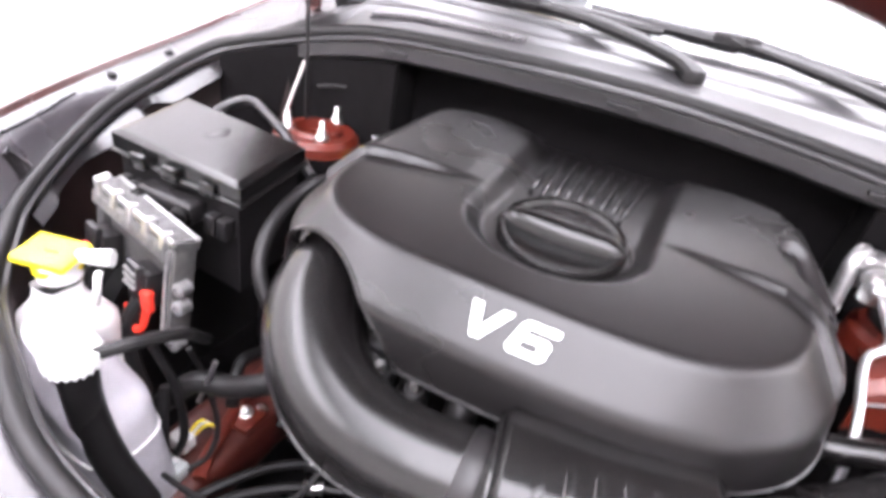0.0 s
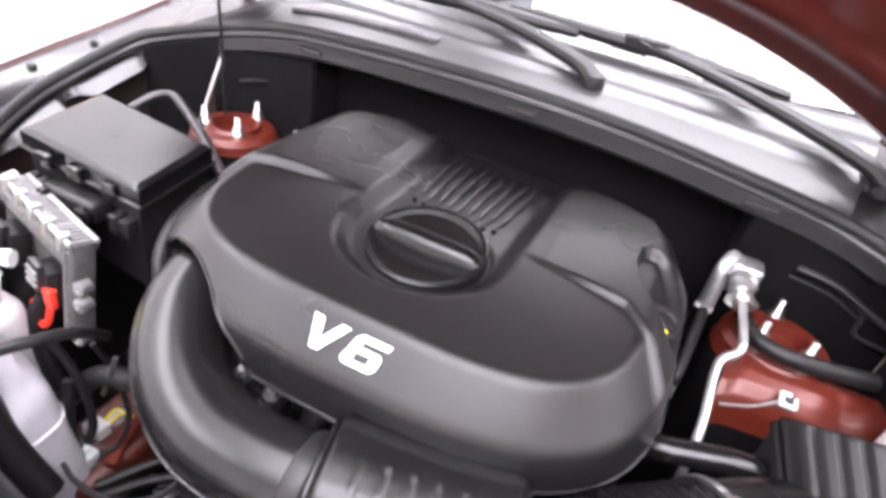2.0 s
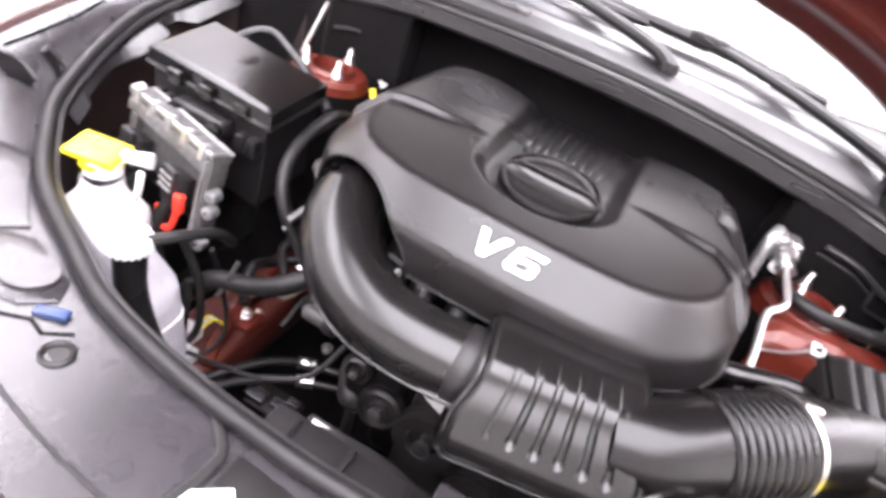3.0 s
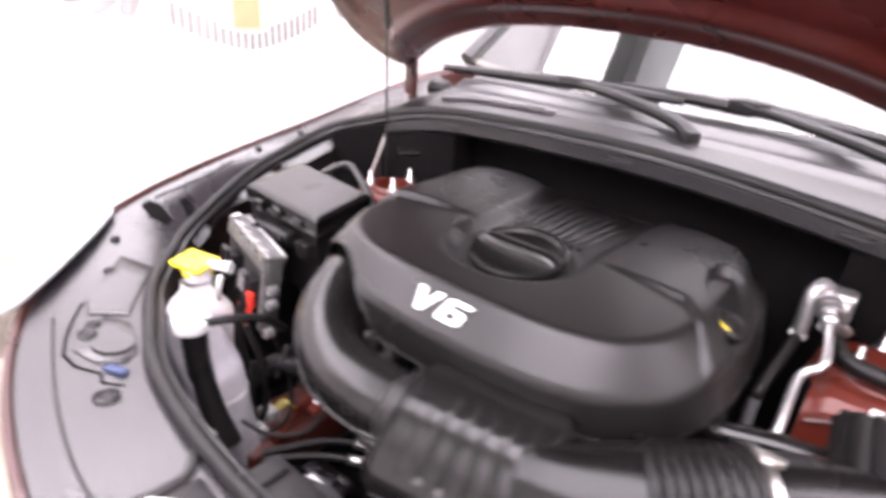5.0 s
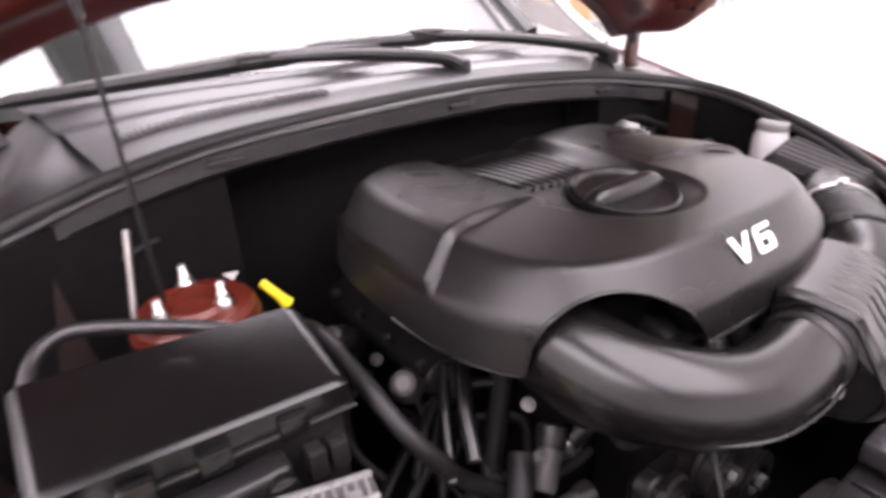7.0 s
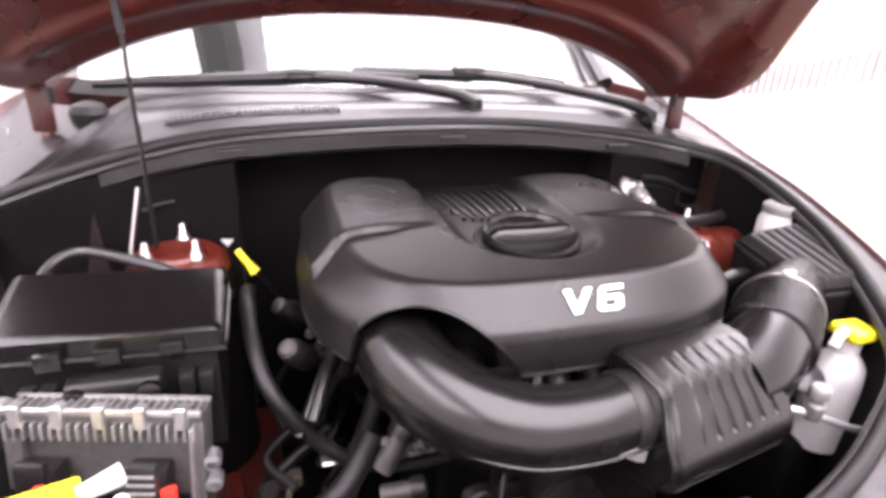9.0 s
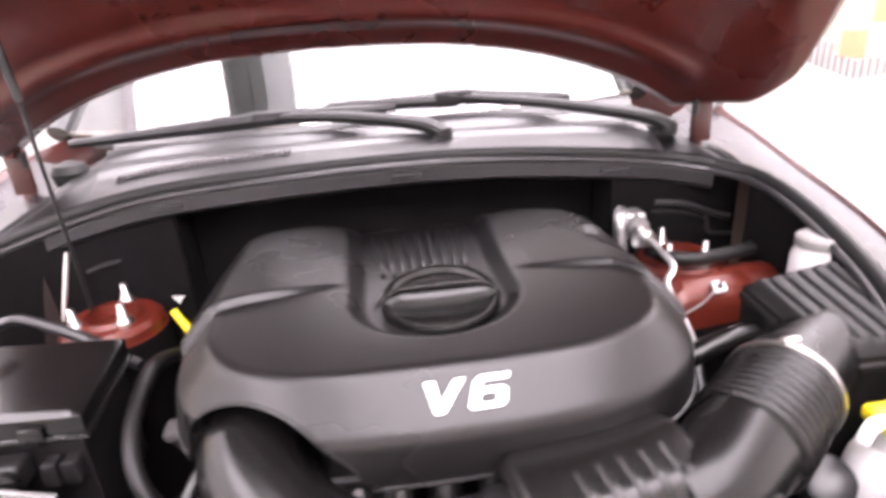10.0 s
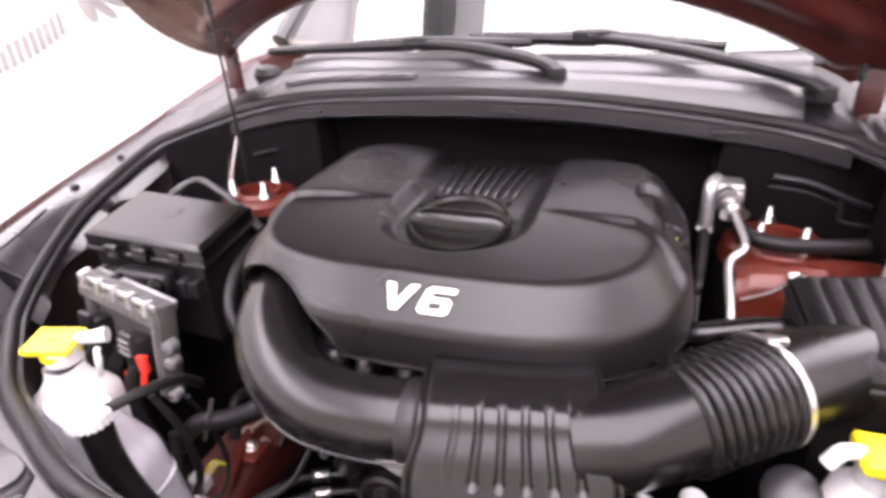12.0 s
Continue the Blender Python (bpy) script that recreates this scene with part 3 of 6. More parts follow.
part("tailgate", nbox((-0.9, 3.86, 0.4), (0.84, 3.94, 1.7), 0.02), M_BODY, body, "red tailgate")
for x in (-0.9, 0.84):
    for y in (-0.05, 2.95):
        if y > 0.2:
            w = part("wheel", turned([(0.2, -0.12), (0.36, -0.12), (0.38, -0.08), (0.38, 0.08), (0.36, 0.12), (0.2, 0.12)], (x * 0.9, y, 0.38), (1, 0, 0), 40), M_RUBBER, body, "black tyre")
        else:
            w = part("wheel", turned([(0.2, -0.05), (0.36, -0.05), (0.38, -0.03), (0.38, 0.03), (0.36, 0.05), (0.2, 0.05)], (x * 0.93, y, 0.38), (1, 0, 0), 40), M_RUBBER, body, "black tyre")

# front panel details
def on_flange(u, v, side=-1):
    return flange(SEAL_L, EDGE_L, 2.6)(u, v) if side < 0 else flange(SEAL_R, EDGE_R, 1.0)(u, v)


FLANGE_PTS = [on_flange(i / 16, j / 200) for i in range(17) for j in range(201)]


def rest(x, y, up=0.0):
    """The point of the fender cover at a place of the plan."""
    near = sorted(FLANGE_PTS, key=lambda p: (p.x - x) ** 2 + (p.y - y) ** 2)[:3]
    return Vector((x, y, sum(p.z for p in near) / 3 + up))


def raised(name, outline, up, material, label=""):
    """A low plate with a bevelled rim that lies on the fender cover."""
    bm = bmesh.new()
    cx, cy = sum(p[0] for p in outline) / len(outline), sum(p[1] for p in outline) / len(outline)
    rings = []
    for grow, h in ((1.0, -0.004), (1.0, up * 0.6), (0.96, up), (0.5, up)):
        rings.append([bm.verts.new(rest(cx + (x - cx) * grow, cy + (y - cy) * grow, h)) for x, y in outline])
    for p, q in zip(rings[:-1], rings[1:]):
        for i in range(len(outline)):
            j = (i + 1) % len(outline)
            bm.faces.new((p[i], p[j], q[j], q[i]))
    bm.faces.new(rings[-1])
    return part(name, bm, material, body, label)


def oval(cx, cy, rx, ry, turn, n=20):
    c, q = math.cos(turn), math.sin(turn)
    return [(cx + rx * math.cos(a) * c - ry * math.sin(a) * q, cy + rx * math.cos(a) * q + ry * math.sin(a) * c) for a in [2 * math.pi * k / n for k in range(n)]]


raised("cover_pad", [(-0.742, -0.612), (-0.700, -0.565), (-0.640, -0.618), (-0.575, -0.665), (-0.545, -0.685), (-0.580, -0.742), (-0.625, -0.728)], 0.006, M_SHUT, "raised flat pad of the fender cover")
raised("cover_pad", [(-0.560, -0.715), (-0.520, -0.695), (-0.470, -0.705), (-0.425, -0.722), (-0.405, -0.752), (-0.430, -0.785), (-0.485, -0.800), (-0.535, -0.778)], 0.004, M_SHUT, "raised flat pad of the fender cover")
raised("round_pad", oval(-0.463, -0.744, 0.034, 0.034, 0), 0.010, M_SHUT, "shallow round pad")
for x, y, rad in ((-0.512, -0.768, 0.016), (-0.540, -0.748, 0.013), (-0.700, -0.655, 0.011), (-0.80, -0.60, 0.010), (-0.975, -0.12, 0.010), (-0.965, 0.02, 0.009)):
    part("push_clip", turned([(rad, -0.004), (rad, 0.004), (rad * 0.75, 0.007), (rad * 0.55, 0.005), (rad * 0.25, 0.007), (0.001, 0.007)], rest(x, y), sides=18), M_BLACK, body, "black plastic push clip")
# holes in the cover, laid on as near-black plates that paint their shade
for x, y, rx, ry, turn in ((-0.868, -0.388, 0.027, 0.019, 0.5), (-0.866, -0.475, 0.032, 0.024, 0.6)):
    fold = [(x + (px - x) * (1.0 + 0.16 * math.sin(3.1 * k + 9 * x)), y + (py - y) * (1.0 + 0.15 * math.cos(2.3 * k + 5 * y))) for k, (px, py) in enumerate(oval(x, y, rx, ry, turn, 12))]
    raised("recess", fold, 0.0025, M_BLACKSHADE, "recess painted as a shade-dark plate with a folded rim")
    part("recess_rim", sweep(bmesh.new(), [rest(px, py, 0.003) for px, py in fold[1:7]], 0.005, 6, True, 0.7), M_SHUT, body)
part("groove", sweep(bmesh.new(), [rest(-0.905 - 0.062 * k / 8, -0.46 + 0.25 * k / 8, 0.0005) for k in range(9)], 0.0032, 6, True, 0.5), M_BLACKSHADE, body, "long dark groove in the fender cover")
part("groove", sweep(bmesh.new(), [rest(x, y, 0.0005) for x, y in ((-0.62, -0.735), (-0.58, -0.765), (-0.53, -0.795), (-0.48, -0.815), (-0.44, -0.812), (-0.40, -0.79), (-0.375, -0.797), (-0.35, -0.775))], 0.003, 6, True, 0.5), M_BLACKSHADE, body, "stepped dark joint in the fender cover")
part("groove", sweep(bmesh.new(), [rest(-0.60 + 0.46 * k / 10, -0.79 - 0.105 * math.sin(1.5 * k / 10), 0.0005) for k in range(11)], 0.0028, 6, True, 0.5), M_BLACK, body, "shallow bead along the grille cover")
q = rest(-0.393, -0.770)
part("blue_plug", nbox((-0.020, -0.008, -0.002), (0.020, 0.008, 0.007), 0.003, 2, Matrix.Translation(q) @ Euler((0, 0, radians(24))).to_matrix().to_4x4()), M_BLUE, body, "small dark blue plug")
part("ring_nut", turned([(0.0195, -0.002), (0.0195, 0.003), (0.016, 0.005), (0.013, 0.003), (0.012, 0.0005), (0.001, 0.0005)], rest(-0.338, -0.806), sides=28), M_BLACK, body, "flat black ring round a plug")
# joint to the middle piece of the grille cover, with a white label below it
part("cover_joint", sweep(bmesh.new(), [rest(x, y, 0.003) for x, y in ((-0.148, -0.765), (-0.118, -0.79), (-0.112, -0.80), (-0.112, -0.835), (-0.118, -0.865), (-0.115, -0.905))], 0.007, 8, True, 0.6), M_BLACK, body, "folded black joint of the grille cover")
raised("grille_panel", [(-0.10, -0.785), (-0.02, -0.79), (0.10, -0.785), (0.10, -0.915), (-0.02, -0.925), (-0.10, -0.91)], 0.004, M_BLACK, "black middle piece of the grille cover")
raised("paper_label", [(-0.118, -0.850), (-0.077, -0.818), (-0.035, -0.862), (-0.075, -0.905)], 0.006, M_WHITECAP, "white paper label on the grille cover")
# white colour paints the glint along this metal edge
part("bracket_edge", pipe([(-0.270, -0.716, 0.842), (-0.233, -0.722, 0.843), (-0.196, -0.725, 0.842)], 0.003, 6), M_WHITECAP, body, "metal bracket edge whitened for its highlight")
part("label_sticker", nbox((-0.30, -0.722, 0.80), (-0.19, -0.716, 0.835), 0.001, m=None), M_WHITECAP, body, "white paper label on the radiator support")


def hood():
    """The open bonnet: outer skin, red inner panel with a raised rib, and a felt pad."""
    t = thing("car_hood", (-0.09, 0.2, 1.22), "open dark red car hood seen from below", "car hood")
    ang = radians(45)
    d = Vector((0, -math.cos(ang), math.sin(ang)))
    n = Vector((0, -math.sin(ang), -math.cos(ang)))
    def rear(u):
        a = abs(u)
        if a < 0.80:
            return 0.24 * (1 - (a / 0.80) ** 2.5)
        q = min(1.0, (a - 0.80) / 0.20)
        return 0.28 * (1 - math.sqrt(max(0.0, 1 - q * q)))
    def at(u, s, off):
        x = -0.094 + 0.897 * u
        s0 = rear(u)
        base = Vector((x, 0.285 - 0.065 * u, 1.222 + 0.004 * u))
        w = s0 + s * (1.14 - s0)
        droop = 0.05 * smoothstep(0.80, 0.95, u) * min(1.0, w / 0.08) * (1 - smoothstep(0.15, 0.40, w))
        return base + d * w + n * (off + droop - 0.015 * (1 - u * u))
    def side(u):
        return math.sin(u * math.pi / 2)
    def inner(u, v):
        uu = side(2 * u - 1)
        rim = 0.02 * smoothstep(0.0, 0.03, v) * smoothstep(0.0, 0.03, 1 - abs(uu))
        rib = 0.012 * (smoothstep(0.07, 0.10, v) - smoothstep(0.115, 0.14, v)) * smoothstep(0.12, 0.25, 1 - abs(uu))
        pocket = -0.010 * (smoothstep(0.15, 0.24, v)) * smoothstep(0.1, 0.14, 1 - abs(uu))
        return at(uu, v, rim + rib + pocket)
    part("inner_panel", grid(inner, 120, 80), M_HOODIN, t, "red painted inner panel with a raised rib")
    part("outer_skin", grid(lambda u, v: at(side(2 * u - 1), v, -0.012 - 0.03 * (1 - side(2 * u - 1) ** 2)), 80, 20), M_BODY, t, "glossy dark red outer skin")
    def pad(u, v):
        uu = (2 * u - 1) * 0.80
        return at(uu, (0.235 + 0.16 * uu * uu) + (0.685 - 0.16 * uu * uu) * v, 0.004 + 0.012 * min(1, 12 * min(u, 1 - u, v, 1 - v)))
    part("insulation_pad", thick(grid(pad, 30, 24), 0.003), M_FOIL, t, "black felt insulation pad")
    for s in (-1, 1):
        c = at(-0.80 if s < 0 else 0.87, 0.0, 0.0)
        x = c.x
        h = part("hinge", pipe([(x, c.y - 0.02, c.z + 0.06), (x, c.y + 0.0, c.z), (x, c.y + 0.01, c.z - 0.06), (x, c.y + 0.0, 1.125)], 0.012, 8), M_HOODIN, t, "red steel hood hinge")
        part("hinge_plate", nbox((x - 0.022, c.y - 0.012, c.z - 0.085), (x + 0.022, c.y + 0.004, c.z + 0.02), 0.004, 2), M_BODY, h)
        part("rubber_boot", turned([(0.02, -0.03), (0.038, -0.015), (0.042, 0.005), (0.032, 0.022), (0.01, 0.03)], (x - s * 0.075, c.y + 0.05, 1.165), (0, 0, 1), 20), M_RUBBER, t, "black rubber boot beside the hinge")
        part("bolt", turned([(0.012, 0), (0.012, 0.01), (0.007, 0.012)], (x, c.y - 0.016, c.z + 0.01), (0, -1, 0), 8), M_REDDULL, h)
        part("bump_rubber", turned([(0.007, 0), (0.007, 0.03), (0.004, 0.034)], (x - s * 0.03, c.y - 0.03, c.z + 0.012), (0, 0, -1), 10), M_RUBBER, t)


hood()


def gas_strut():
    t = thing("gas_strut", (-0.572, -0.012, 0.95), "thin black gas strut holding the hood up", "gas strut")
    part("rod", pipe([(-0.57, -0.0, 0.99), (-0.57, -0.005, 1.12), (-0.571, -0.012, 1.37)], 0.0035, 10), M_BLACK, t)
    part("tube", pipe([(-0.571, -0.012, 1.36), (-0.575, -0.016, 1.45), (-0.58, -0.02, 1.55)], 0.0065, 12), M_SATIN, t)


gas_strut()
part("prop_rod", pipe([(-0.611, -0.02, 0.985), (-0.600, -0.004, 1.04), (-0.588, 0.013, 1.10)], 0.004, 8), M_STEEL, body, "short bare metal rod by the strut tower")

# rubber seal right round the bay
seal = thing("hood_seal", (0, -0.3, 0.85), "black rubber weatherstrip round the engine bay", "weatherstrip")
SP = spline(SEAL + [SEAL[0]], 6)
part("bulb", sweep(bmesh.new(), SP, 0.0125, 12, False, 1.1), M_RUBBER, seal, "round rubber bulb")
SC = Vector((-0.1, -0.3, 0))
part("carrier_lip", sweep(bmesh.new(), [p + (Vector((SC.x - p.x, SC.y - p.y, 0)).normalized() * 0.016) + Vector((0, 0, -0.009)) for p in SP], 0.007, 8, False), M_GREYPL, seal, "thin carrier lip along the bulb")


def headlight(sgn):
    """A clear lens wrapped round the fender corner, over a bright bowl."""
    A = Vector((0.905, -0.572, 0.927)) if sgn < 0 else Vector((0.72, -0.60, 0.90))
    B = Vector((0.638, -0.866, 0.886)) if sgn < 0 else Vector((0.42, -0.86, 0.87))
    def f(u, v, r=1.0):
        p = A.lerp(B, v)
        n = Vector((0.75, -0.66, 0.0))
        bow = math.sin(math.pi * v)
        q = p + n * (0.012 * bow + (0.13 * math.sin(u * 1.5) - 0.045) * r * (0.25 + 0.75 * bow ** 0.5)) + Vector((0, 0, 0.014 - 0.22 * u * u * (0.4 + 0.6 * bow)))
        return Vector((sgn * q.x, q.y, q.z))
    t = thing("headlight", f(0.5, 0.5), "clear headlight lens at the fender corner", "headlight", "headlights")
    part("lens", thick(grid(f, 12, 28), 0.004), M_LAMP, t)
    for k in range(6):
        part("lens_rib", sweep(bmesh.new(), [f(0.08 + 0.8 * w / 8, 0.2 + 0.11 * k + 0.03 * math.sin(w)) + Vector((0, 0, 0.002)) for w in range(9)], 0.003, 6), M_PALE, t)
    part("bezel", sweep(bmesh.new(), [f(0.0, v / 20) + Vector((0, 0, 0.002)) for v in range(21)], 0.004, 8), M_PALE, t)


headlight(-1)
headlight(1)


def wiper(base, joint, tip, mid):
    t = thing("windscreen_wiper", base, "black windscreen wiper resting on the glass", "wiper", "windscreen wipers")
    b, j = Vector(base), Vector(joint)
    part("arm", pipe([b + Vector((0, 0, 0.0)), b.lerp(j, 0.12) + Vector((0, 0, 0.014)), b.lerp(j, 0.5) + Vector((0, 0, 0.016)), b.lerp(j, 0.8) + Vector((0, 0, 0.008)), j], lambda s: 0.021 - 0.009 * s, 10, flat=0.8), M_RUBBER, t)
    part("pivot_cover", turned([(0.02, -0.02), (0.021, 0.0), (0.018, 0.010), (0.008, 0.014)], b, sides=20), M_RUBBER, t)
    bl = part("blade", pipe([Vector(tip), Vector(tip).lerp(Vector(mid), 0.5) + Vector((0, -0.004, 0.006)), j, Vector(mid)], lambda s: 0.021 - 0.010 * abs(2 * s - 1) ** 2, 8, flat=0.9), M_BLACK, t)
    part("joint", nbox((j.x - 0.045, j.y - 0.018, j.z - 0.012), (j.x + 0.045, j.y + 0.012, j.z + 0.016), 0.006, 3), M_BLACK, t)


wiper((0.108, 0.195, 1.222), (-0.26, 0.375, 1.256), (-0.72, 0.39, 1.232), (0.02, 0.39, 1.256))
wiper((0.617, 0.224, 1.19), (0.16, 0.40, 1.268), (-0.14, 0.40, 1.268), (0.45, 0.41, 1.245))

# ---------------------------------------------------------------- engine cover
CX, CY = 0.028, -0.195
# skirt of the cover: half width, half depth, exponent and height of the plateau's edge, of the lower crease and of the lip
RINGS = ((0.0, 0.292, 0.2735, 3.7, 1.0915), (0.56, 0.3465, 0.3235, 3.1, 1.036), (1.0, 0.3590, 0.3205, 3.0, 0.977))


def cover_ring(t):
    """The outline at the share t of the skirt, with both creases rounded off a little."""
    def at(q):
        if q <= 0.0:
            return (RINGS[0][1] + q * 0.11, RINGS[0][2] + q * 0.11, RINGS[0][3], RINGS[0][4])
        i = 0 if q < RINGS[1][0] else 1
        f = (q - RINGS[i][0]) / (RINGS[i + 1][0] - RINGS[i][0])
        return tuple(p + (n - p) * f for p, n in zip(RINGS[i][1:], RINGS[i + 1][1:]))
    w = 0.075
    rows = [at(t + w * k / 4) for k in range(-4, 5)]
    return [sum(r[m] for r in rows) / 9 for m in range(4)]


def cover_radius(th, a, b, n):
    return (abs(math.cos(th) / a) ** n + abs(math.sin(th) / b) ** n) ** (-1 / n)


def cover_notch(th):
    """How far the arch over the intake tube cuts into the skirt, 0 to 1."""
    deg = math.degrees(th) % 360
    s = (deg - 217) / (253 - 217)
    return math.sin(math.pi * s ** 0.74) ** 0.65 if 0 < s < 1 else 0.0


def ridge(v, a, b):
    """Rises from 0 to 1 over a flat bevel between a and b."""
    return min(1.0, max(0.0, (v - a) / (b - a)))


def cover_lift(x, y):
    """The raised shoulders: a block on either side of the valley with bevelled front and rear steps."""
    dx = x - CX
    s = abs(dx)
    out = max(0.0, s - 0.262)
    high = (0.0125 + 0.005 * smoothstep(-0.15, 0.0, y)) if dx < 0 else 0.0095
    lean = 0.20 if dx < 0 else 1.05
    front = -0.238 - 0.165 * (s - 0.09) - lean * out
    rear = 0.012 - 0.44 * max(0.0, s - 0.19) - 0.9 * lean * out
    side = ridge(s, 0.112, 0.15)
    grow = 0.35 + 0.65 * smoothstep(0.12, 0.25, s)
    lift = high * ridge(y, front - 0.005, front + 0.006) * (1 - 1.5 * ridge(y, rear, rear + 0.011))
    # oil filler pocket
    ax, ay = x - 0.332, y + 0.188
    pocket = 0.019 * (1 - smoothstep(0.86, 1.0, math.hypot((0.36 * ax - 0.933 * ay) / 0.090, (0.933 * ax + 0.36 * ay) / 0.036)))
    return lift * side * grow - pocket


def cover_relief(x, y, z):
    dx = x - CX
    # valley with the knob and the ribs
    w = 0.124 + 0.012 * smoothstep(-0.2, 0.1, y)
    front = -0.291
    dd = math.hypot(dx, min(0.0, y - front)) if y < front else abs(dx)
    z -= 0.020 * (1 - smoothstep(w - 0.034, w, dd))
    # falls away to the rear
    side = smoothstep(0.10, 0.125, abs(dx))
    z -= 0.030 * smoothstep(0.0, 0.14, y) * side
    z -= 0.014 * smoothstep(-0.12, 0.14, y) * (1 - side)
    return z


def cover_point(th, t):
    """A point of the skirt at the angle th, and the way it is pushed out by the shoulders."""
    a, b, n, z = cover_ring(t)
    rad = cover_radius(th, a, b, n)
    lean = smoothstep(-0.05, 0.12, t) * (0.8 if t < RINGS[1][0] else 0.8 + 0.2 * smoothstep(RINGS[1][0], 0.7, t))
    push = Vector((math.cos(th) * lean, math.sin(th) * lean, math.sqrt(max(0.0, 1 - lean * lean))))
    return Vector((CX + rad * math.cos(th), CY + rad * math.sin(th), z)), push


def cover_end(th):
    return 1 - 0.76 * cover_notch(th)


def skirt_point(th, t):
    """A point of the finished skirt at the angle th and the share t of its height."""
    p, push = cover_point(th, t)
    fade = max(0.0, 1 - max(0.0, t) ** 2.2)
    z = p.z + (cover_relief(p.x, p.y, p.z) - p.z) * fade
    return Vector((p.x, p.y, z)) + push * cover_lift(p.x, p.y) * (1 - smoothstep(0.42, 0.60, t))


def cover_shell():
    bm = bmesh.new()
    N, K, I = 560, 44, 120
    rows = []
    for k in range(I + K + 1):
        row = []
        for i in range(N):
            th = 2 * math.pi * i / N
            if k <= I:
                r = max(0.02, k / I)
                edge, push = cover_point(th, -0.075)
                p = Vector((CX + (edge.x - CX) * r, CY + (edge.y - CY) * r, edge.z + 0.003 * (1 - r * r)))
                row.append(bm.verts.new(Vector((p.x, p.y, cover_relief(p.x, p.y, p.z))) + push * cover_lift(p.x, p.y)))
            else:
                row.append(bm.verts.new(skirt_point(th, min(-0.075 + 1.075 * (k - I) / K, cover_end(th)))))
        rows.append(row)
    for a, b in zip(rows[:-1], rows[1:]):
        for i in range(N):
            bm.faces.new((a[i], a[(i + 1) % N], b[(i + 1) % N], b[i]))
    bm.faces.new(rows[0])
    # turned-in lip
    last = [bm.verts.new(v.co + Vector(((CX - v.co.x) * 0.012, (CY - v.co.y) * 0.012, -0.0035))) for v in rows[-1]]
    last2 = [bm.verts.new(v.co + Vector(((CX - v.co.x) * 0.03, (CY - v.co.y) * 0.03, 0.018))) for v in last]
    for a, b in ((rows[-1], last), (last, last2)):
        for i in range(N):
            bm.faces.new((a[i], a[(i + 1) % N], b[(i + 1) % N], b[i]))
    bmesh.ops.remove_doubles(bm, verts=bm.verts, dist=0.00002)
    return bm


cover = thing("engine_cover", (CX, CY, 0.97), "matt black moulded plastic engine cover with a silver badge", "engine cover")
part("shell", cover_shell(), M_COVER, cover, "matt grained black plastic shell", sharp=50)
part("lip_bead", sweep(bmesh.new(), [skirt_point(radians(d), cover_end(radians(d))) + Vector((0, 0, -0.0015)) for d in range(-175, 3)], 0.0026, 8), M_SATIN, cover, "thin rounded lip")
KC = Vector((0.036, -0.298, 1.079))
KNOB_AXIS = Vector((0, -0.13, 1)).normalized()
KNOB_TILT = Vector((0, 0, 1)).rotation_difference(KNOB_AXIS).to_matrix()
part("knob_collar", turned([(0.094, -0.022), (0.0935, -0.008), (0.090, -0.005), (0.087, -0.005), (0.0845, -0.007), (0.084, -0.014)], KC, KNOB_AXIS, 64), M_COVER, cover)
knob = part("knob", turned([(0.081, -0.020), (0.081, 0.009), (0.0795, 0.012), (0.076, 0.0135), (0.072, 0.0125), (0.068, 0.006), (0.03, 0.003), (0.001, 0.003)], KC, KNOB_AXIS, 64), M_SATIN, cover, "round black knob with a raised grip")


def knob_grip():
    def f(u, v):
        x = -0.077 + 0.154 * u
        w = 0.023 * (1 - 0.3 * abs(2 * u - 1) ** 3)
        yy = -w + 2 * w * v
        h = 0.023 * (1 - abs(2 * v - 1) ** 3) * (1 - abs(2 * u - 1) ** 8 * 0.6)
        return KC + KNOB_TILT @ Vector((x, yy, 0.003 + h))
    return grid(f, 40, 20)


part("grip", knob_grip(), M_SATIN, knob, "raised grip bar across the knob")
for i in range(9):
    x = -0.048 + 0.146 * i / 8
    fan = (x - 0.025) * 0.10
    bow = 1.4 * (x - 0.034) ** 2
    rb = part("rib", sweep(bmesh.new(), spline([(x - fan, -0.180 + bow, 1.0755), (x - fan * 0.4, -0.115, 1.0762), (x + fan * 0.4, -0.045, 1.0735), (x + fan, 0.025 + 0.4 * bow, 1.0672)], 8), lambda q: 0.0056 * min(1.0, 6 * q + 0.25, 6 * (1 - q) + 0.15), 10, True, 0.85), M_COVER, cover)
    part("rib_end", turned([(0.0042, -0.003), (0.0038, 0.002), (0.0015, 0.0035)], (x - fan * 1.1, -0.194 + bow, 1.0775), sides=10), M_COVER, rb)


BADGE = Matrix.Translation((0.0385, -0.4925, 1.0665)) @ Euler((radians(47), 0, radians(1.0))).to_matrix().to_4x4()
GLYPH_V = [[(0.0, 1.0), (0.26, 1.0), (0.47, 0.32), (0.76, 1.0), (1.02, 1.0), (0.60, 0.0), (0.37, 0.0)]]
GLYPH_6 = [[(0.12, 0.0), (0.88, 0.0), (1.0, 0.12), (1.0, 0.50), (0.88, 0.62), (0.29, 0.62), (0.31, 0.82), (1.02, 0.82), (1.04, 1.0), (0.22, 1.0), (0.08, 0.86), (0.0, 0.12)], [(0.29, 0.17), (0.73, 0.17), (0.73, 0.45), (0.29, 0.45)]]


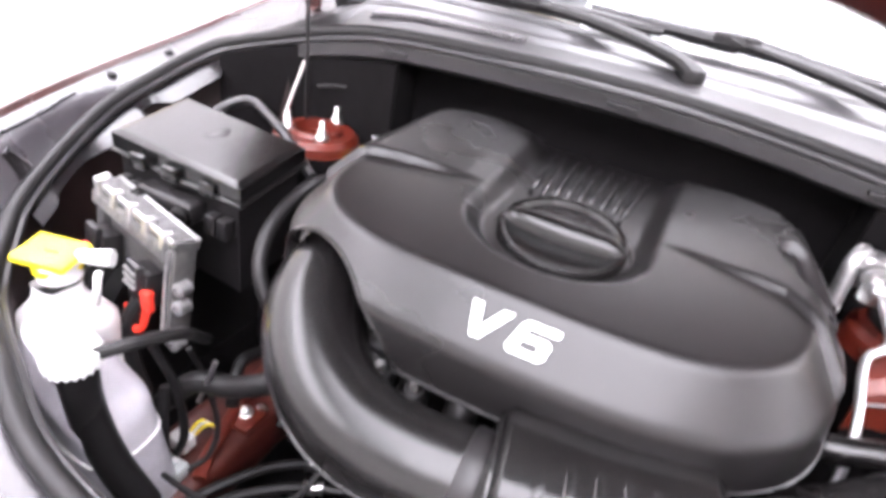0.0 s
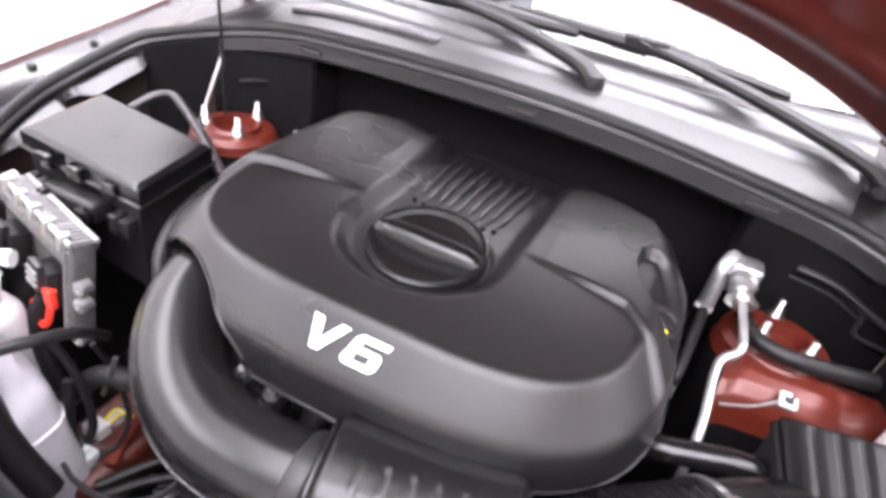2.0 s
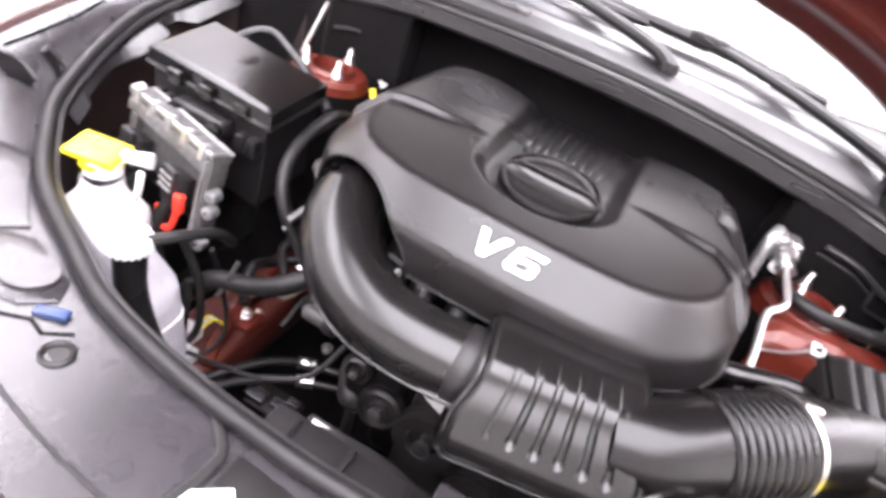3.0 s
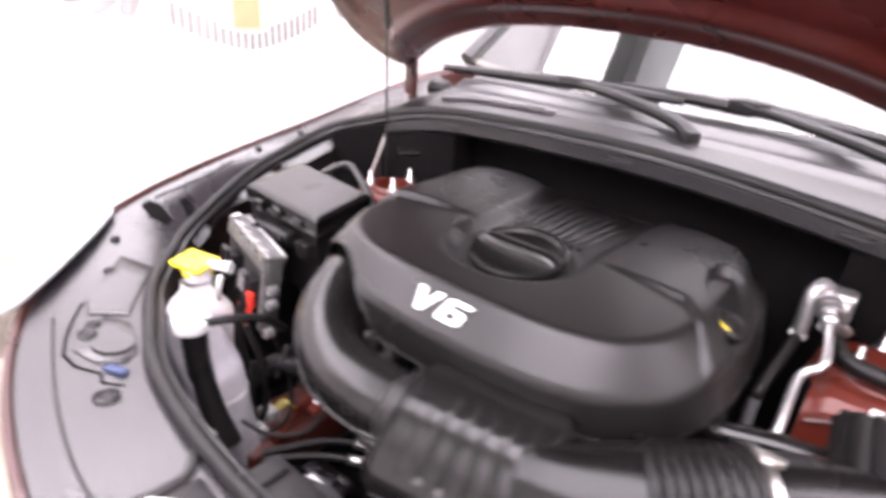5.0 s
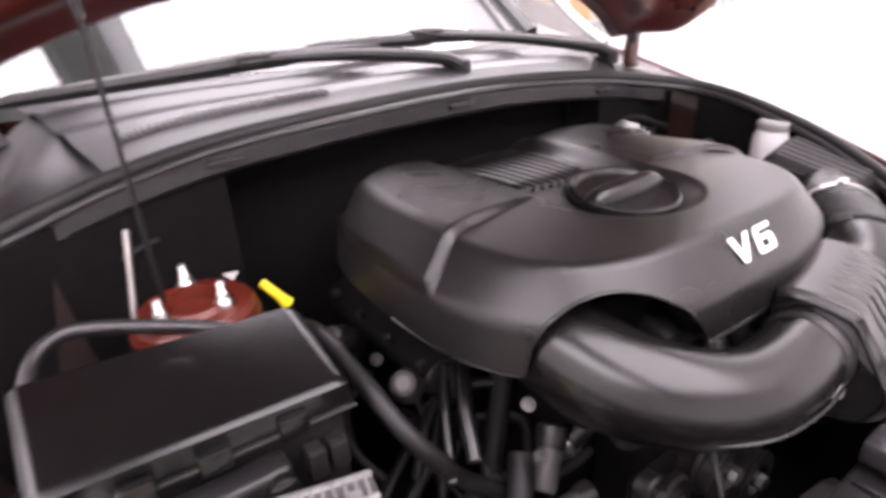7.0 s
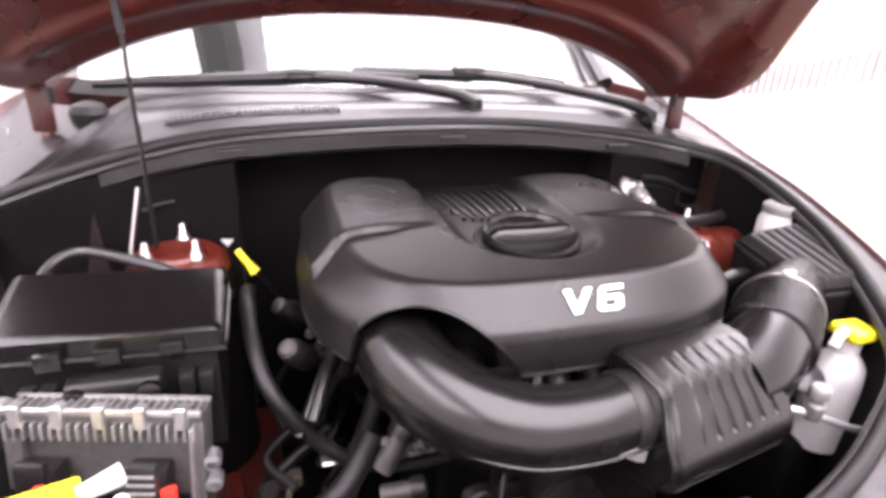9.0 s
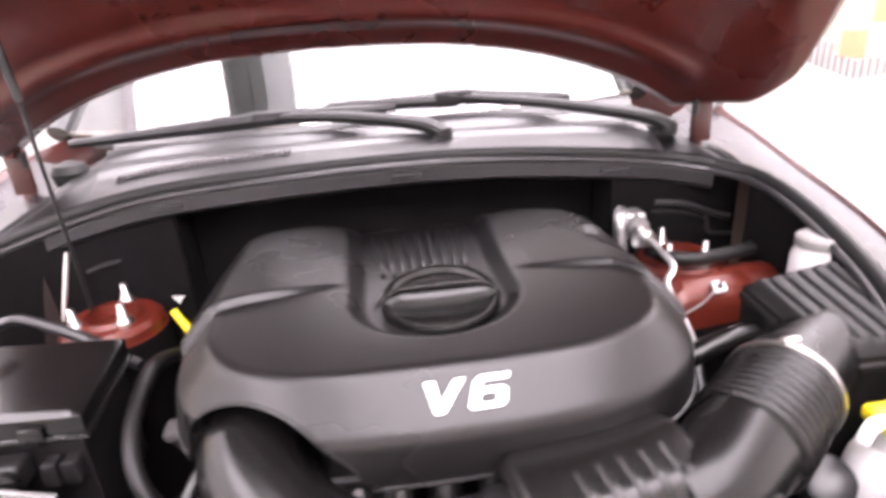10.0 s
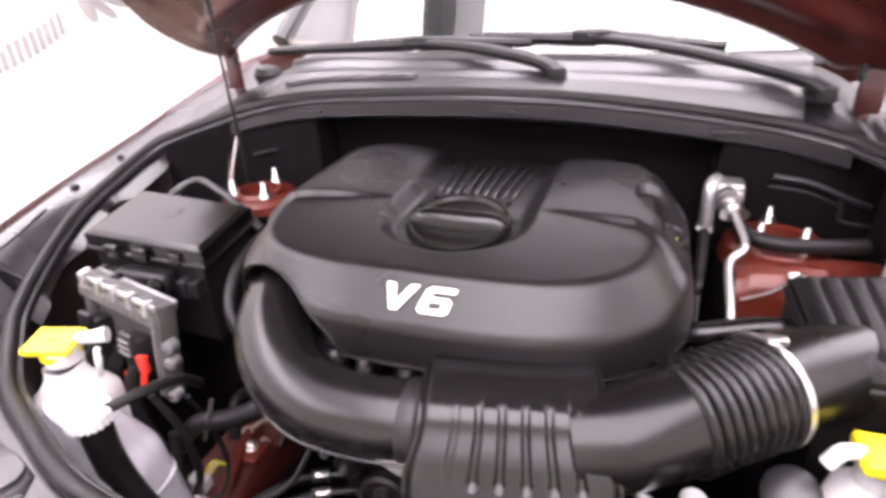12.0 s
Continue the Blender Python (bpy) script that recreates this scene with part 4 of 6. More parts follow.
def letter(name, loops, x, width, label):
    """A raised badge letter from its outline, slanted to the right."""
    h = 0.034
    bm = bmesh.new()
    es = []
    for loop in loops:
        vs = [bm.verts.new((x + (px * width) + 0.22 * h * py, (py - 0.5) * h, 0)) for px, py in loop]
        es += [bm.edges.new((vs[i], vs[(i + 1) % len(vs)])) for i in range(len(vs))]
    bmesh.ops.triangle_fill(bm, edges=es, use_beauty=True)
    r = bmesh.ops.extrude_face_region(bm, geom=list(bm.faces))
    bmesh.ops.translate(bm, verts=[v for v in r["geom"] if isinstance(v, bmesh.types.BMVert)], vec=(0, 0, 0.002))
    bmesh.ops.transform(bm, matrix=BADGE, verts=bm.verts)
    part(name, bm, M_BADGE, cover, label, smooth=False)


letter("letter", GLYPH_V, -0.050, 0.043, "bright silver letter V")
letter("numeral", GLYPH_6, 0.001, 0.040, "bright silver numeral 6")

# oil filler cap in its pocket
oc = thing("oil_filler_cap", (0.345, -0.215, 1.03), "black oil filler cap with a yellow mark", "oil cap")
OIL_AXIS = Vector((0.40, -0.10, 0.91)).normalized()
oil = part("cap", turned([(0.027, 0.0), (0.027, 0.024), (0.024, 0.027), (0.019, 0.027), (0.017, 0.0235), (0.012, 0.0235), (0.010, 0.026), (0.001, 0.026)], (0.337, -0.212, 1.040), OIL_AXIS, 28), M_BLACK, oc)
OIL_TURN = Matrix.Translation((0.337, -0.212, 1.040)) @ Vector((0, 0, 1)).rotation_difference(OIL_AXIS).to_matrix().to_4x4()
part("mark", sweep(bmesh.new(), [OIL_TURN @ Vector((0.0215 * math.cos(a), 0.0215 * math.sin(a), 0.0272)) for a in [radians(225 + 7 * k) for k in range(9)]], 0.0019, 6, True, 0.4), M_YELLOW, oil, "yellow printed crescent")

# ---------------------------------------------------------------- intake tract
TUBE = [(-0.155, -0.22, 0.985), (-0.195, -0.31, 0.990), (-0.208, -0.39, 0.984), (-0.196, -0.466, 0.966), (-0.147, -0.530, 0.948), (-0.080, -0.566, 0.937), (-0.008, -0.574, 0.936), (0.065, -0.568, 0.938)]
tube = thing("intake_tube", (-0.1, -0.5, 0.88), "satin black moulded plastic air intake tube", "intake tube")
part("tube", sweep(bmesh.new(), spline(TUBE, 10), lambda s: 0.064 - 0.012 * smoothstep(0.35, 0.85, s), 32), M_SATIN, tube)
part("seam", sweep(bmesh.new(), [p + Vector((0, 0, -0.018)) + (p - Vector((0.0, -0.38, p.z))).normalized() * 0.053 for p in spline(TUBE, 6)[8:]], 0.0025, 8), M_SATIN, tube)


def resonator():
    t = thing("air_resonator", (0.155, -0.58, 0.82), "black ribbed plastic air box at the front of the engine", "air box")
    yaw = Euler((0, 0, radians(11))).to_matrix()
    o = Vector((0.167, -0.525, 0.006))
    prof = [(0.028, 0.87), (0.028, 0.985), (0.022, 1.0), (0.01, 1.004), (-0.022, 1.003), (-0.048, 0.998), (-0.062, 0.994), (-0.071, 0.987), (-0.079, 0.976), (-0.101, 0.950), (-0.116, 0.926), (-0.123, 0.910), (-0.124, 0.892), (-0.114, 0.872), (-0.098, 0.856), (-0.05, 0.846), (0.0, 0.846), (0.022, 0.855)]
    P = spline([(0, a, b) for a, b in prof], 4)
    L = sum((q - p).length for p, q in zip(P[:-1], P[1:]))
    def reach(k):
        return sum((q - p).length for p, q in zip(P[:4 * k], P[1:4 * k + 1])) / L
    v_top, v_shoulder, v_tip = reach(3) + 0.06, reach(7), reach(10) - 0.005
    def f(u, v):
        s = 2 * u - 1
        p = lerp_path(P, v)
        x = 0.102 * (1 + 0.14 * smoothstep(v_shoulder, v_tip, v)) * s
        edge = smoothstep(0.0, 0.10, 1 - abs(s))
        g = dot = 0.0
        for k in range(6):
            c = -0.60 + 0.250 * k
            near = abs(s - c)
            line = 1 - smoothstep(0.022, 0.052, near)
            line *= 0.35 if k == 0 else 1.0
            g += line
            dot += 0.0 if k == 0 else 1 - smoothstep(0.035, 0.075, math.hypot(near, (v - v_tip + 0.012) * 5.5))
        g *= smoothstep(v_top, v_top + 0.02, v) * (1 - smoothstep(v_tip - 0.012, v_tip, v)) * (0.3 + 0.7 * smoothstep(v_shoulder - 0.05, v_shoulder, v))
        inn = (1 - edge) * 0.010 + 0.0048 * max(g, 0.9 * dot)
        q = Vector((0, p.y, p.z))
        q = q + (Vector((0, -0.05, 0.91)) - q).normalized() * inn
        return o + yaw @ Vector((x, q.y, q.z))
    part("shell", grid(f, 180, 130), M_SATIN, t, "satin black shell with narrow grooves over its shoulder", sharp=60)
    for sx in (-1, 1):
        pts = [f(0.5 + 0.5 * sx, v / 40) for v in range(41)]
        bm = bmesh.new()
        bm.faces.new([bm.verts.new(p) for p in pts])
        part("side", bm, M_SATIN, t, smooth=False)
        part("edge_bead", sweep(bmesh.new(), [f(0.5 + 0.5 * sx, v / 40) for v in range(8, 34)], 0.0035, 8), M_SATIN, t)
    part("collar", turned([(0.052, 0), (0.0548, 0.004), (0.0548, 0.02), (0.052, 0.024)], (0.046, -0.570, 0.938), (1, 0.05, 0), 40), M_BLACK, t)
    part("neck", pipe([(0.065, -0.569, 0.938), (0.082, -0.568, 0.938)], lambda q: 0.052 + 0.012 * q, 36), M_BOX, t, "black neck of the air box")
    tab = bmesh.new()
    for y in (-0.622, -0.617):
        tab.faces.new([tab.verts.new(p) for p in ((0.022, y, 0.918), (0.064, y, 0.923), (0.062, y, 0.898), (0.052, y, 0.901))])
    bmesh.ops.bridge_loops(tab, edges=list(tab.edges))
    part("mount_tab", tab, M_GREYCONN, t, "grey mounting tab", smooth=False)
    part("bottom_seam", sweep(bmesh.new(), [f(u / 20, reach(13)) for u in range(21)], 0.003, 8), M_SATIN, t)


resonator()
HOSE = [(0.24, -0.556, 0.944), (0.295, -0.541, 0.951), (0.348, -0.509, 0.959), (0.402, -0.470, 0.963), (0.458, -0.426, 0.964)]
hs = thing("intake_hose", (0.38, -0.47, 0.86), "black intake hose with a corrugated bellows and a bright clamp", "intake hose")
HP = spline(HOSE, 120)
part("smooth_section", sweep(bmesh.new(), HP[:261:3], lambda q: 0.057 + 0.006 * q, 36), M_HOSE, hs)
part("bellows", sweep(bmesh.new(), HP[252:462], lambda q: 0.0630 + 0.0070 * abs(math.sin(q * math.pi * 9)) ** 0.8, 40), M_HOSE, hs, "corrugated rubber bellows")
part("clamp", sweep(bmesh.new(), HP[458:473], 0.0718, 40), M_STEEL, hs, "bright steel clamp band")
part("clamp_screw", nbox((-0.012, -0.005, -0.005), (0.012, 0.005, 0.005), 0.002, 2, Matrix.Translation(HP[466] + Vector((0.004, 0.004, 0.072)))), M_STEEL, hs, "worm screw of the clamp")


def air_box():
    t = thing("air_filter_box", (0.60, -0.36, 0.75), "black air filter box with a ribbed lid", "air filter box")
    A, B, C, D = Vector((0.500, -0.268, 1.050)), Vector((0.524, -0.420, 1.010)), Vector((0.676, -0.426, 1.01)), Vector((0.668, -0.235, 1.055))
    def lid(u, v):
        p = A.lerp(D, u).lerp(B.lerp(C, u), v)
        e = min(u, 1 - u, v, 1 - v)
        g = sum(math.exp(-((u - c) / 0.022) ** 2) for c in (0.16, 0.32, 0.48, 0.64, 0.80)) * smoothstep(0.05, 0.12, v) * smoothstep(0.05, 0.12, 1 - v)
        return p + Vector((0, 0, -0.018 * (1 - smoothstep(0, 0.08, e)) - 0.005 * g))
    part("lid", thick(grid(lid, 70, 24), 0.004), M_BOX, t, "lid with raised parallel ribs", sharp=60)
    def wall(u, v):
        c = [A, B, C, D, A]
        k = min(int(u * 4), 3)
        p = c[k].lerp(c[k + 1], u * 4 - k)
        q = Vector((0.60, -0.345, p.z))
        return p.lerp(q, -0.02 + 0.08 * v) + Vector((0, 0, -0.016 - 0.24 * v))
    part("box", grid(wall, 40, 8), M_BOX, t, "black lower box")
    part("rim", sweep(bmesh.new(), [wall(i / 40, 0.06) for i in range(41)], 0.006, 8, False), M_BOX, t)
    part("inlet", sweep(bmesh.new(), spline([(0.454, -0.429, 0.964), (0.50, -0.395, 0.964), (0.57, -0.35, 0.962)], 6), 0.064, 28), M_HOSE, t)


air_box()

# ---------------------------------------------------------------- fuse box and control module
M_LID = mat("satin_dark_lid", (0.0040, 0.0036, 0.0037), 0.21, bump=0.06, bump_scale=900, vary=0.2, spec=0.40)


def fuse_box():
    t = thing("fuse_box", (-0.575, -0.25, 0.78), "black fuse box with a flat closed lid", "fuse box")
    a, b, c, d = Vector((-0.740, -0.309, 0.992)), Vector((-0.444, -0.328, 0.993)), Vector((-0.443, -0.172, 1.0185)), Vector((-0.748, -0.137, 1.015))
    def lid(u, v):
        p = a.lerp(b, u).lerp(d.lerp(c, u), v)
        e = min(u, 1 - u, v, 1 - v)
        return p + Vector((0, 0, -0.005 * (1 - smoothstep(0, 0.022, e)) + 0.0004 * smoothstep(0.0, 0.4, e)))
    L = part("lid", thick(grid(lid, 40, 24), 0.004), M_LID, t, "flat matt black lid")
    def skirt(u, v, h, z0, out):
        k = min(int(u * 4), 3)
        cs = [a, b, c, d, a]
        p = cs[k].lerp(cs[k + 1], u * 4 - k)
        m = (a + b + c + d) / 4
        q = p + (p - m).normalized() * out
        return Vector((q.x, q.y, p.z - z0 - h * v))
    part("lid_skirt", grid(lambda u, v: skirt(u, v, 0.028, 0.005, 0.001), 40, 3), M_LID, t)
    part("lid_rim", sweep(bmesh.new(), [skirt(i / 40, 0, 0, 0.034, 0.003) for i in range(41)], 0.004, 8, False), M_SATIN, t)
    part("base", grid(lambda u, v: skirt(u, v, 0.17, 0.036, -0.012), 40, 5), M_BLACK, t, "black fuse box base")
    for x in (-0.66, -0.59, -0.51):
        part("latch", nbox((x - 0.016, -0.332, 0.952), (x + 0.016, -0.318, 0.978), 0.003), M_SATIN, t)
    cn = part("connector", nbox((-0.645, -0.352, 0.90), (-0.525, -0.315, 0.938), 0.008, 3), M_BLACK, t, "wide black plug on the front of the fuse box")
    for x in (-0.63, -0.54):
        part("grip", turned([(0.017, 0), (0.017, 0.01), (0.012, 0.013)], (x, -0.352, 0.919), (0, -1, 0), 16), M_SATIN, cn)
    for x in (-0.69, -0.665, -0.495, -0.47):
        part("plug", nbox((x - 0.010, -0.345, 0.895), (x + 0.010, -0.32, 0.93), 0.003), M_BLACK, t)
    e = lid(0.5, 0.62)
    part("emboss", turned([(0.022, -0.0005), (0.022, 0.0006), (0.018, 0.0009), (0.001, 0.0009)], e, (0.01, -0.14, 1), 28), M_LID, L)


fuse_box()


def control_module():
    t = thing("engine_control_module", (-0.575, -0.385, 0.76), "cast aluminium engine control module with two plugs", "control module")
    m = Matrix.Translation((-0.581, -0.397, 0.842)) @ Euler((radians(-8), radians(1), radians(-14))).to_matrix().to_4x4()
    pl = part("plate", nbox((-0.110, -0.004, -0.045), (0.098, 0.010, 0.075), 0.003, 2, m), M_PLATE, t, "recessed cast aluminium face")
    tr = part("top_rail", nbox((-0.130, -0.020, 0.070), (0.116, 0.022, 0.086), 0.004, 2, m), M_PLATE, t, "ribbed cast top rail")
    part("rail_lip", nbox((-0.130, -0.024, 0.082), (0.116, -0.016, 0.092), 0.003, 2, m), M_ALU, tr)
    part("rail_lip", nbox((-0.130, 0.014, 0.082), (0.116, 0.023, 0.090), 0.003, 2, m), M_ALU, tr)
    rg = part("side_leg", nbox((0.094, -0.020, -0.100), (0.118, 0.016, 0.076), 0.005, 2, m), M_PLATE, t, "cast side leg")
    part("side_leg", nbox((-0.132, -0.018, -0.030), (-0.108, 0.016, 0.074), 0.005, 2, m), M_PLATE, t, "cast side leg")
    part("leg_rib", nbox((0.100, -0.026, -0.090), (0.106, -0.018, 0.066), 0.002, 1, m), M_ALU, rg)
    for i in range(22):
        x = -0.121 + 0.228 * i / 21
        part("fin", nbox((x - 0.0020, -0.0275, 0.050), (x + 0.0020, -0.010, 0.072), 0.0006, 1, m), M_ALU, pl)
        part("rung", nbox((x - 0.0018, -0.018, 0.084), (x + 0.0018, 0.016, 0.089), 0.0006, 1, m), M_ALU, tr)
    for x in (-0.108, -0.058, -0.008, 0.042, 0.092):
        part("boss", nbox((x - 0.0075, -0.0285, 0.066), (x + 0.0075, -0.010, 0.0965), 0.002, 1, m), M_ALU, pl)
    for x, z in ((-0.132, 0.080), (0.122, 0.012), (0.124, -0.02), (0.118, -0.092)):
        part("ear", turned([(0.012, -0.012), (0.012, 0.008), (0.006, 0.01), (0.005, 0.0)], m @ Vector((x, -0.008, z)), (0, -1, 0), 14), M_ALU, pl)
    part("backing", nbox((-0.118, 0.012, -0.085), (0.100, 0.020, 0.060), 0.003, 1, m), M_BLACK, t, "black backing bracket")
    for k, x in enumerate((-0.085, 0.048)):
        c = part("plug", nbox((x - 0.026, -0.038, -0.050), (x + 0.026, -0.006, 0.016), 0.006, 2, m), M_BLACK, t, "black plug")
        part("plug_back", nbox((x - 0.020, -0.048, -0.014), (x + 0.018, -0.034, 0.028), 0.005, 2, m), M_GREYPL if k else M_BLACK, c)
        part("loom", pipe([m @ Vector((x, -0.03, -0.04)), m @ Vector((x - 0.005, -0.045, -0.09)), m @ Vector((x + 0.01, -0.04, -0.16)), m @ Vector((x + 0.05, -0.02, -0.25))], 0.013, 10), M_RUBBER, t, "taped black wiring loom")
    for z in (-0.012, 0.0, 0.012):
        part("plug_rib", nbox((0.030, -0.051, z), (0.064, -0.046, z + 0.004), 0.001, 1, m), M_GREYCONN, t)
    lv = part("lock_lever", sweep(bmesh.new(), spline([(-0.562, -0.452, 0.792), (-0.559, -0.457, 0.773), (-0.548, -0.460, 0.760), (-0.535, -0.461, 0.758), (-0.525, -0.459, 0.770), (-0.520, -0.454, 0.796), (-0.513, -0.448, 0.832)], 6), 0.0066, 8, True, 0.8), M_REDPL, t, "bright red locking lever")
    part("lever_pad", nbox((-0.527, -0.458, 0.798), (-0.507, -0.446, 0.836), 0.004), M_REDPL, lv)
    part("red_tab", nbox((-0.665, -0.448, 0.842), (-0.652, -0.436, 0.862), 0.003), M_REDPL, t, "small red tab")


control_module()

# ---------------------------------------------------------------- washer and coolant bottles
def washer_bottle():
    t = thing("washer_bottle", (-0.62, -0.52, 0.60), "white washer fluid bottle with a yellow flip cap", "washer bottle")
    def tank(u, v):
        th = 2 * math.pi * u
        h = 0.60 + 0.255 * v
        r = 0.062 * (1 - 0.55 * smoothstep(0.72, 0.95, v)) * (1 - 0.15 * smoothstep(0.3, 0, v))
        k = (abs(math.cos(th)) ** 4 + abs(math.sin(th)) ** 4) ** (-0.25)
        return Vector((-0.605 + r * k * math.cos(th) * 0.95 + 0.0, -0.525 + r * k * math.sin(th), h))
    part("tank", grid(tank, 40, 20, True), M_WHITE, t, "milky white tank")
    part("neck", turned([(0.030, 0.85), (0.028, 0.87), (0.031, 0.873), (0.031, 0.877)], (-0.622, -0.508, 0), sides=24), M_WHITE, t)
    m = Matrix.Translation((-0.628, -0.506, 0.884)) @ Euler((radians(4), radians(3), radians(18))).to_matrix().to_4x4()
    cap = part("flip_cap", nbox((-0.046, -0.034, -0.006), (0.036, 0.034, 0.006), 0.004, 2, m), M_YELLOW, t, "bright yellow flip cap")
    part("cap_skirt", turned([(0.033, -0.02), (0.034, 0.0), (0.030, 0.001)], (-0.628, -0.506, 0.880), sides=24), M_YELLOW, cap)
    part("cap_slot", nbox((-0.012, -0.006, 0.006), (0.008, -0.001, 0.007), 0.0, 1, m), M_RUBBER, cap)
    part("hinge_tab", pipe([m @ Vector((0.030, 0.008, 0.0)), m @ Vector((0.055, 0.012, 0.002)), m @ Vector((0.078, 0.016, 0.004))], lambda s: 0.010 + 0.004 * s, 10), M_WHITECAP, t, "white cap strap")
    part("bracket", pipe([(-0.565, -0.50, 0.82), (-0.550, -0.505, 0.85), (-0.553, -0.498, 0.872), (-0.562, -0.49, 0.868)], 0.006, 8), M_WHITECAP, t)


washer_bottle()


def coolant_tank():
    t = thing("coolant_tank", (-0.45, -0.58, 0.50), "grey white coolant tank with a white pressure cap", "coolant tank")
    def tank(u, v):
        th = 2 * math.pi * u
        h = 0.50 + 0.32 * v
        k = (abs(math.cos(th)) ** 5 + abs(math.sin(th)) ** 5) ** (-0.2)
        s = 1 - 0.35 * smoothstep(0.82, 1.0, v)
        return Vector((-0.500 + 0.072 * s * k * math.cos(th) + 0.03 * (1 - v), -0.565 + 0.058 * s * k * math.sin(th) - 0.02 * v, h - 0.05 * math.cos(th) * v))
    bm = grid(tank, 48, 20, True)
    bm.verts.ensure_lookup_table()
    bm.faces.new([bm.verts[20 * 48 + i] for i in range(48)])
    part("tank", bm, mat("aged_grey_white_plastic", (0.44, 0.42, 0.45), 0.5, vary=0.15, trans=0.2), t, "aged grey white plastic tank")
    part("mould_seam", sweep(bmesh.new(), [tank(i / 48, 0.62) for i in range(49)], 0.003, 6, False), M_WHITE, t)
    part("pressure_cap", turned([(0.026, 0.848), (0.033, 0.852), (0.034, 0.866), (0.032, 0.871), (0.024, 0.873), (0.022, 0.870), (0.017, 0.870), (0.015, 0.874), (0.001, 0.875)], (-0.450, -0.614, 0), sides=28), M_WHITECAP, t, "white pressure cap")
    for k in range(22):
        a = 2 * math.pi * k / 22
        part("cap_rib", nbox((-0.450 + 0.0332 * math.cos(a) - 0.002, -0.614 + 0.0332 * math.sin(a) - 0.002, 0.850), (-0.450 + 0.0332 * math.cos(a) + 0.002, -0.614 + 0.0332 * math.sin(a) + 0.002, 0.869), 0.001, 1), M_WHITECAP, t)
    part("cap_print", turned([(0.0218, 0.8705), (0.0218, 0.8718), (0.0172, 0.8718), (0.0172, 0.8705)], (-0.450, -0.614, 0), sides=28), M_GREYCONN, t, "grey printed ring")
    part("neck", turned([(0.022, 0.74), (0.024, 0.82), (0.025, 0.852)], (-0.447, -0.614, 0), sides=24), M_BLACK, t, "black filler neck")
    part("filler_hose", pipe([(-0.447, -0.614, 0.83), (-0.445, -0.612, 0.76), (-0.42, -0.61, 0.68), (-0.38, -0.60, 0.60)], 0.023, 14), M_RUBBER, t, "black filler hose")
    part("overflow_hose", pipe([(-0.43, -0.60, 0.865), (-0.405, -0.56, 0.868), (-0.39, -0.50, 0.85), (-0.40, -0.45, 0.80)], 0.009, 8), M_RUBBER, t)


coolant_tank()


def right_bottle():
    t = thing("power_steering_bottle", (0.50, -0.53, 0.70), "white fluid bottle with a yellow cap", "fluid bottle")
    part("tank", turned([(0.03, 0.70), (0.044, 0.71), (0.046, 0.84), (0.04, 0.88), (0.022, 0.90), (0.022, 0.932)], (0.572, -0.480, 0), sides=28), M_WHITE, t, "milky white tank")
    part("cap", nbox((0.544, -0.512, 0.932), (0.604, -0.456, 0.952), 0.006, 3), M_YELLOW, t, "bright yellow cap")
    part("strap", pipe([(0.549, -0.485, 0.944), (0.527, -0.493, 0.946), (0.515, -0.497, 0.928)], 0.009, 8), M_WHITECAP, t)


right_bottle()


def brake_reservoir():
    t = thing("brake_fluid_reservoir", (0.69, -0.17, 0.90), "white brake fluid reservoir with a dark cap", "fluid reservoir")
    part("tank", turned([(0.038, 0.90), (0.041, 0.92), (0.041, 1.035), (0.034, 1.052)], (0.676, -0.195, 0), sides=28), M_WHITE, t, "milky white tank")
    part("cap", turned([(0.032, 1.05), (0.038, 1.054), (0.038, 1.068), (0.032, 1.073), (0.001, 1.073)], (0.676, -0.195, 0), sides=28), M_GREYCONN, t, "grey screw cap")


brake_reservoir()


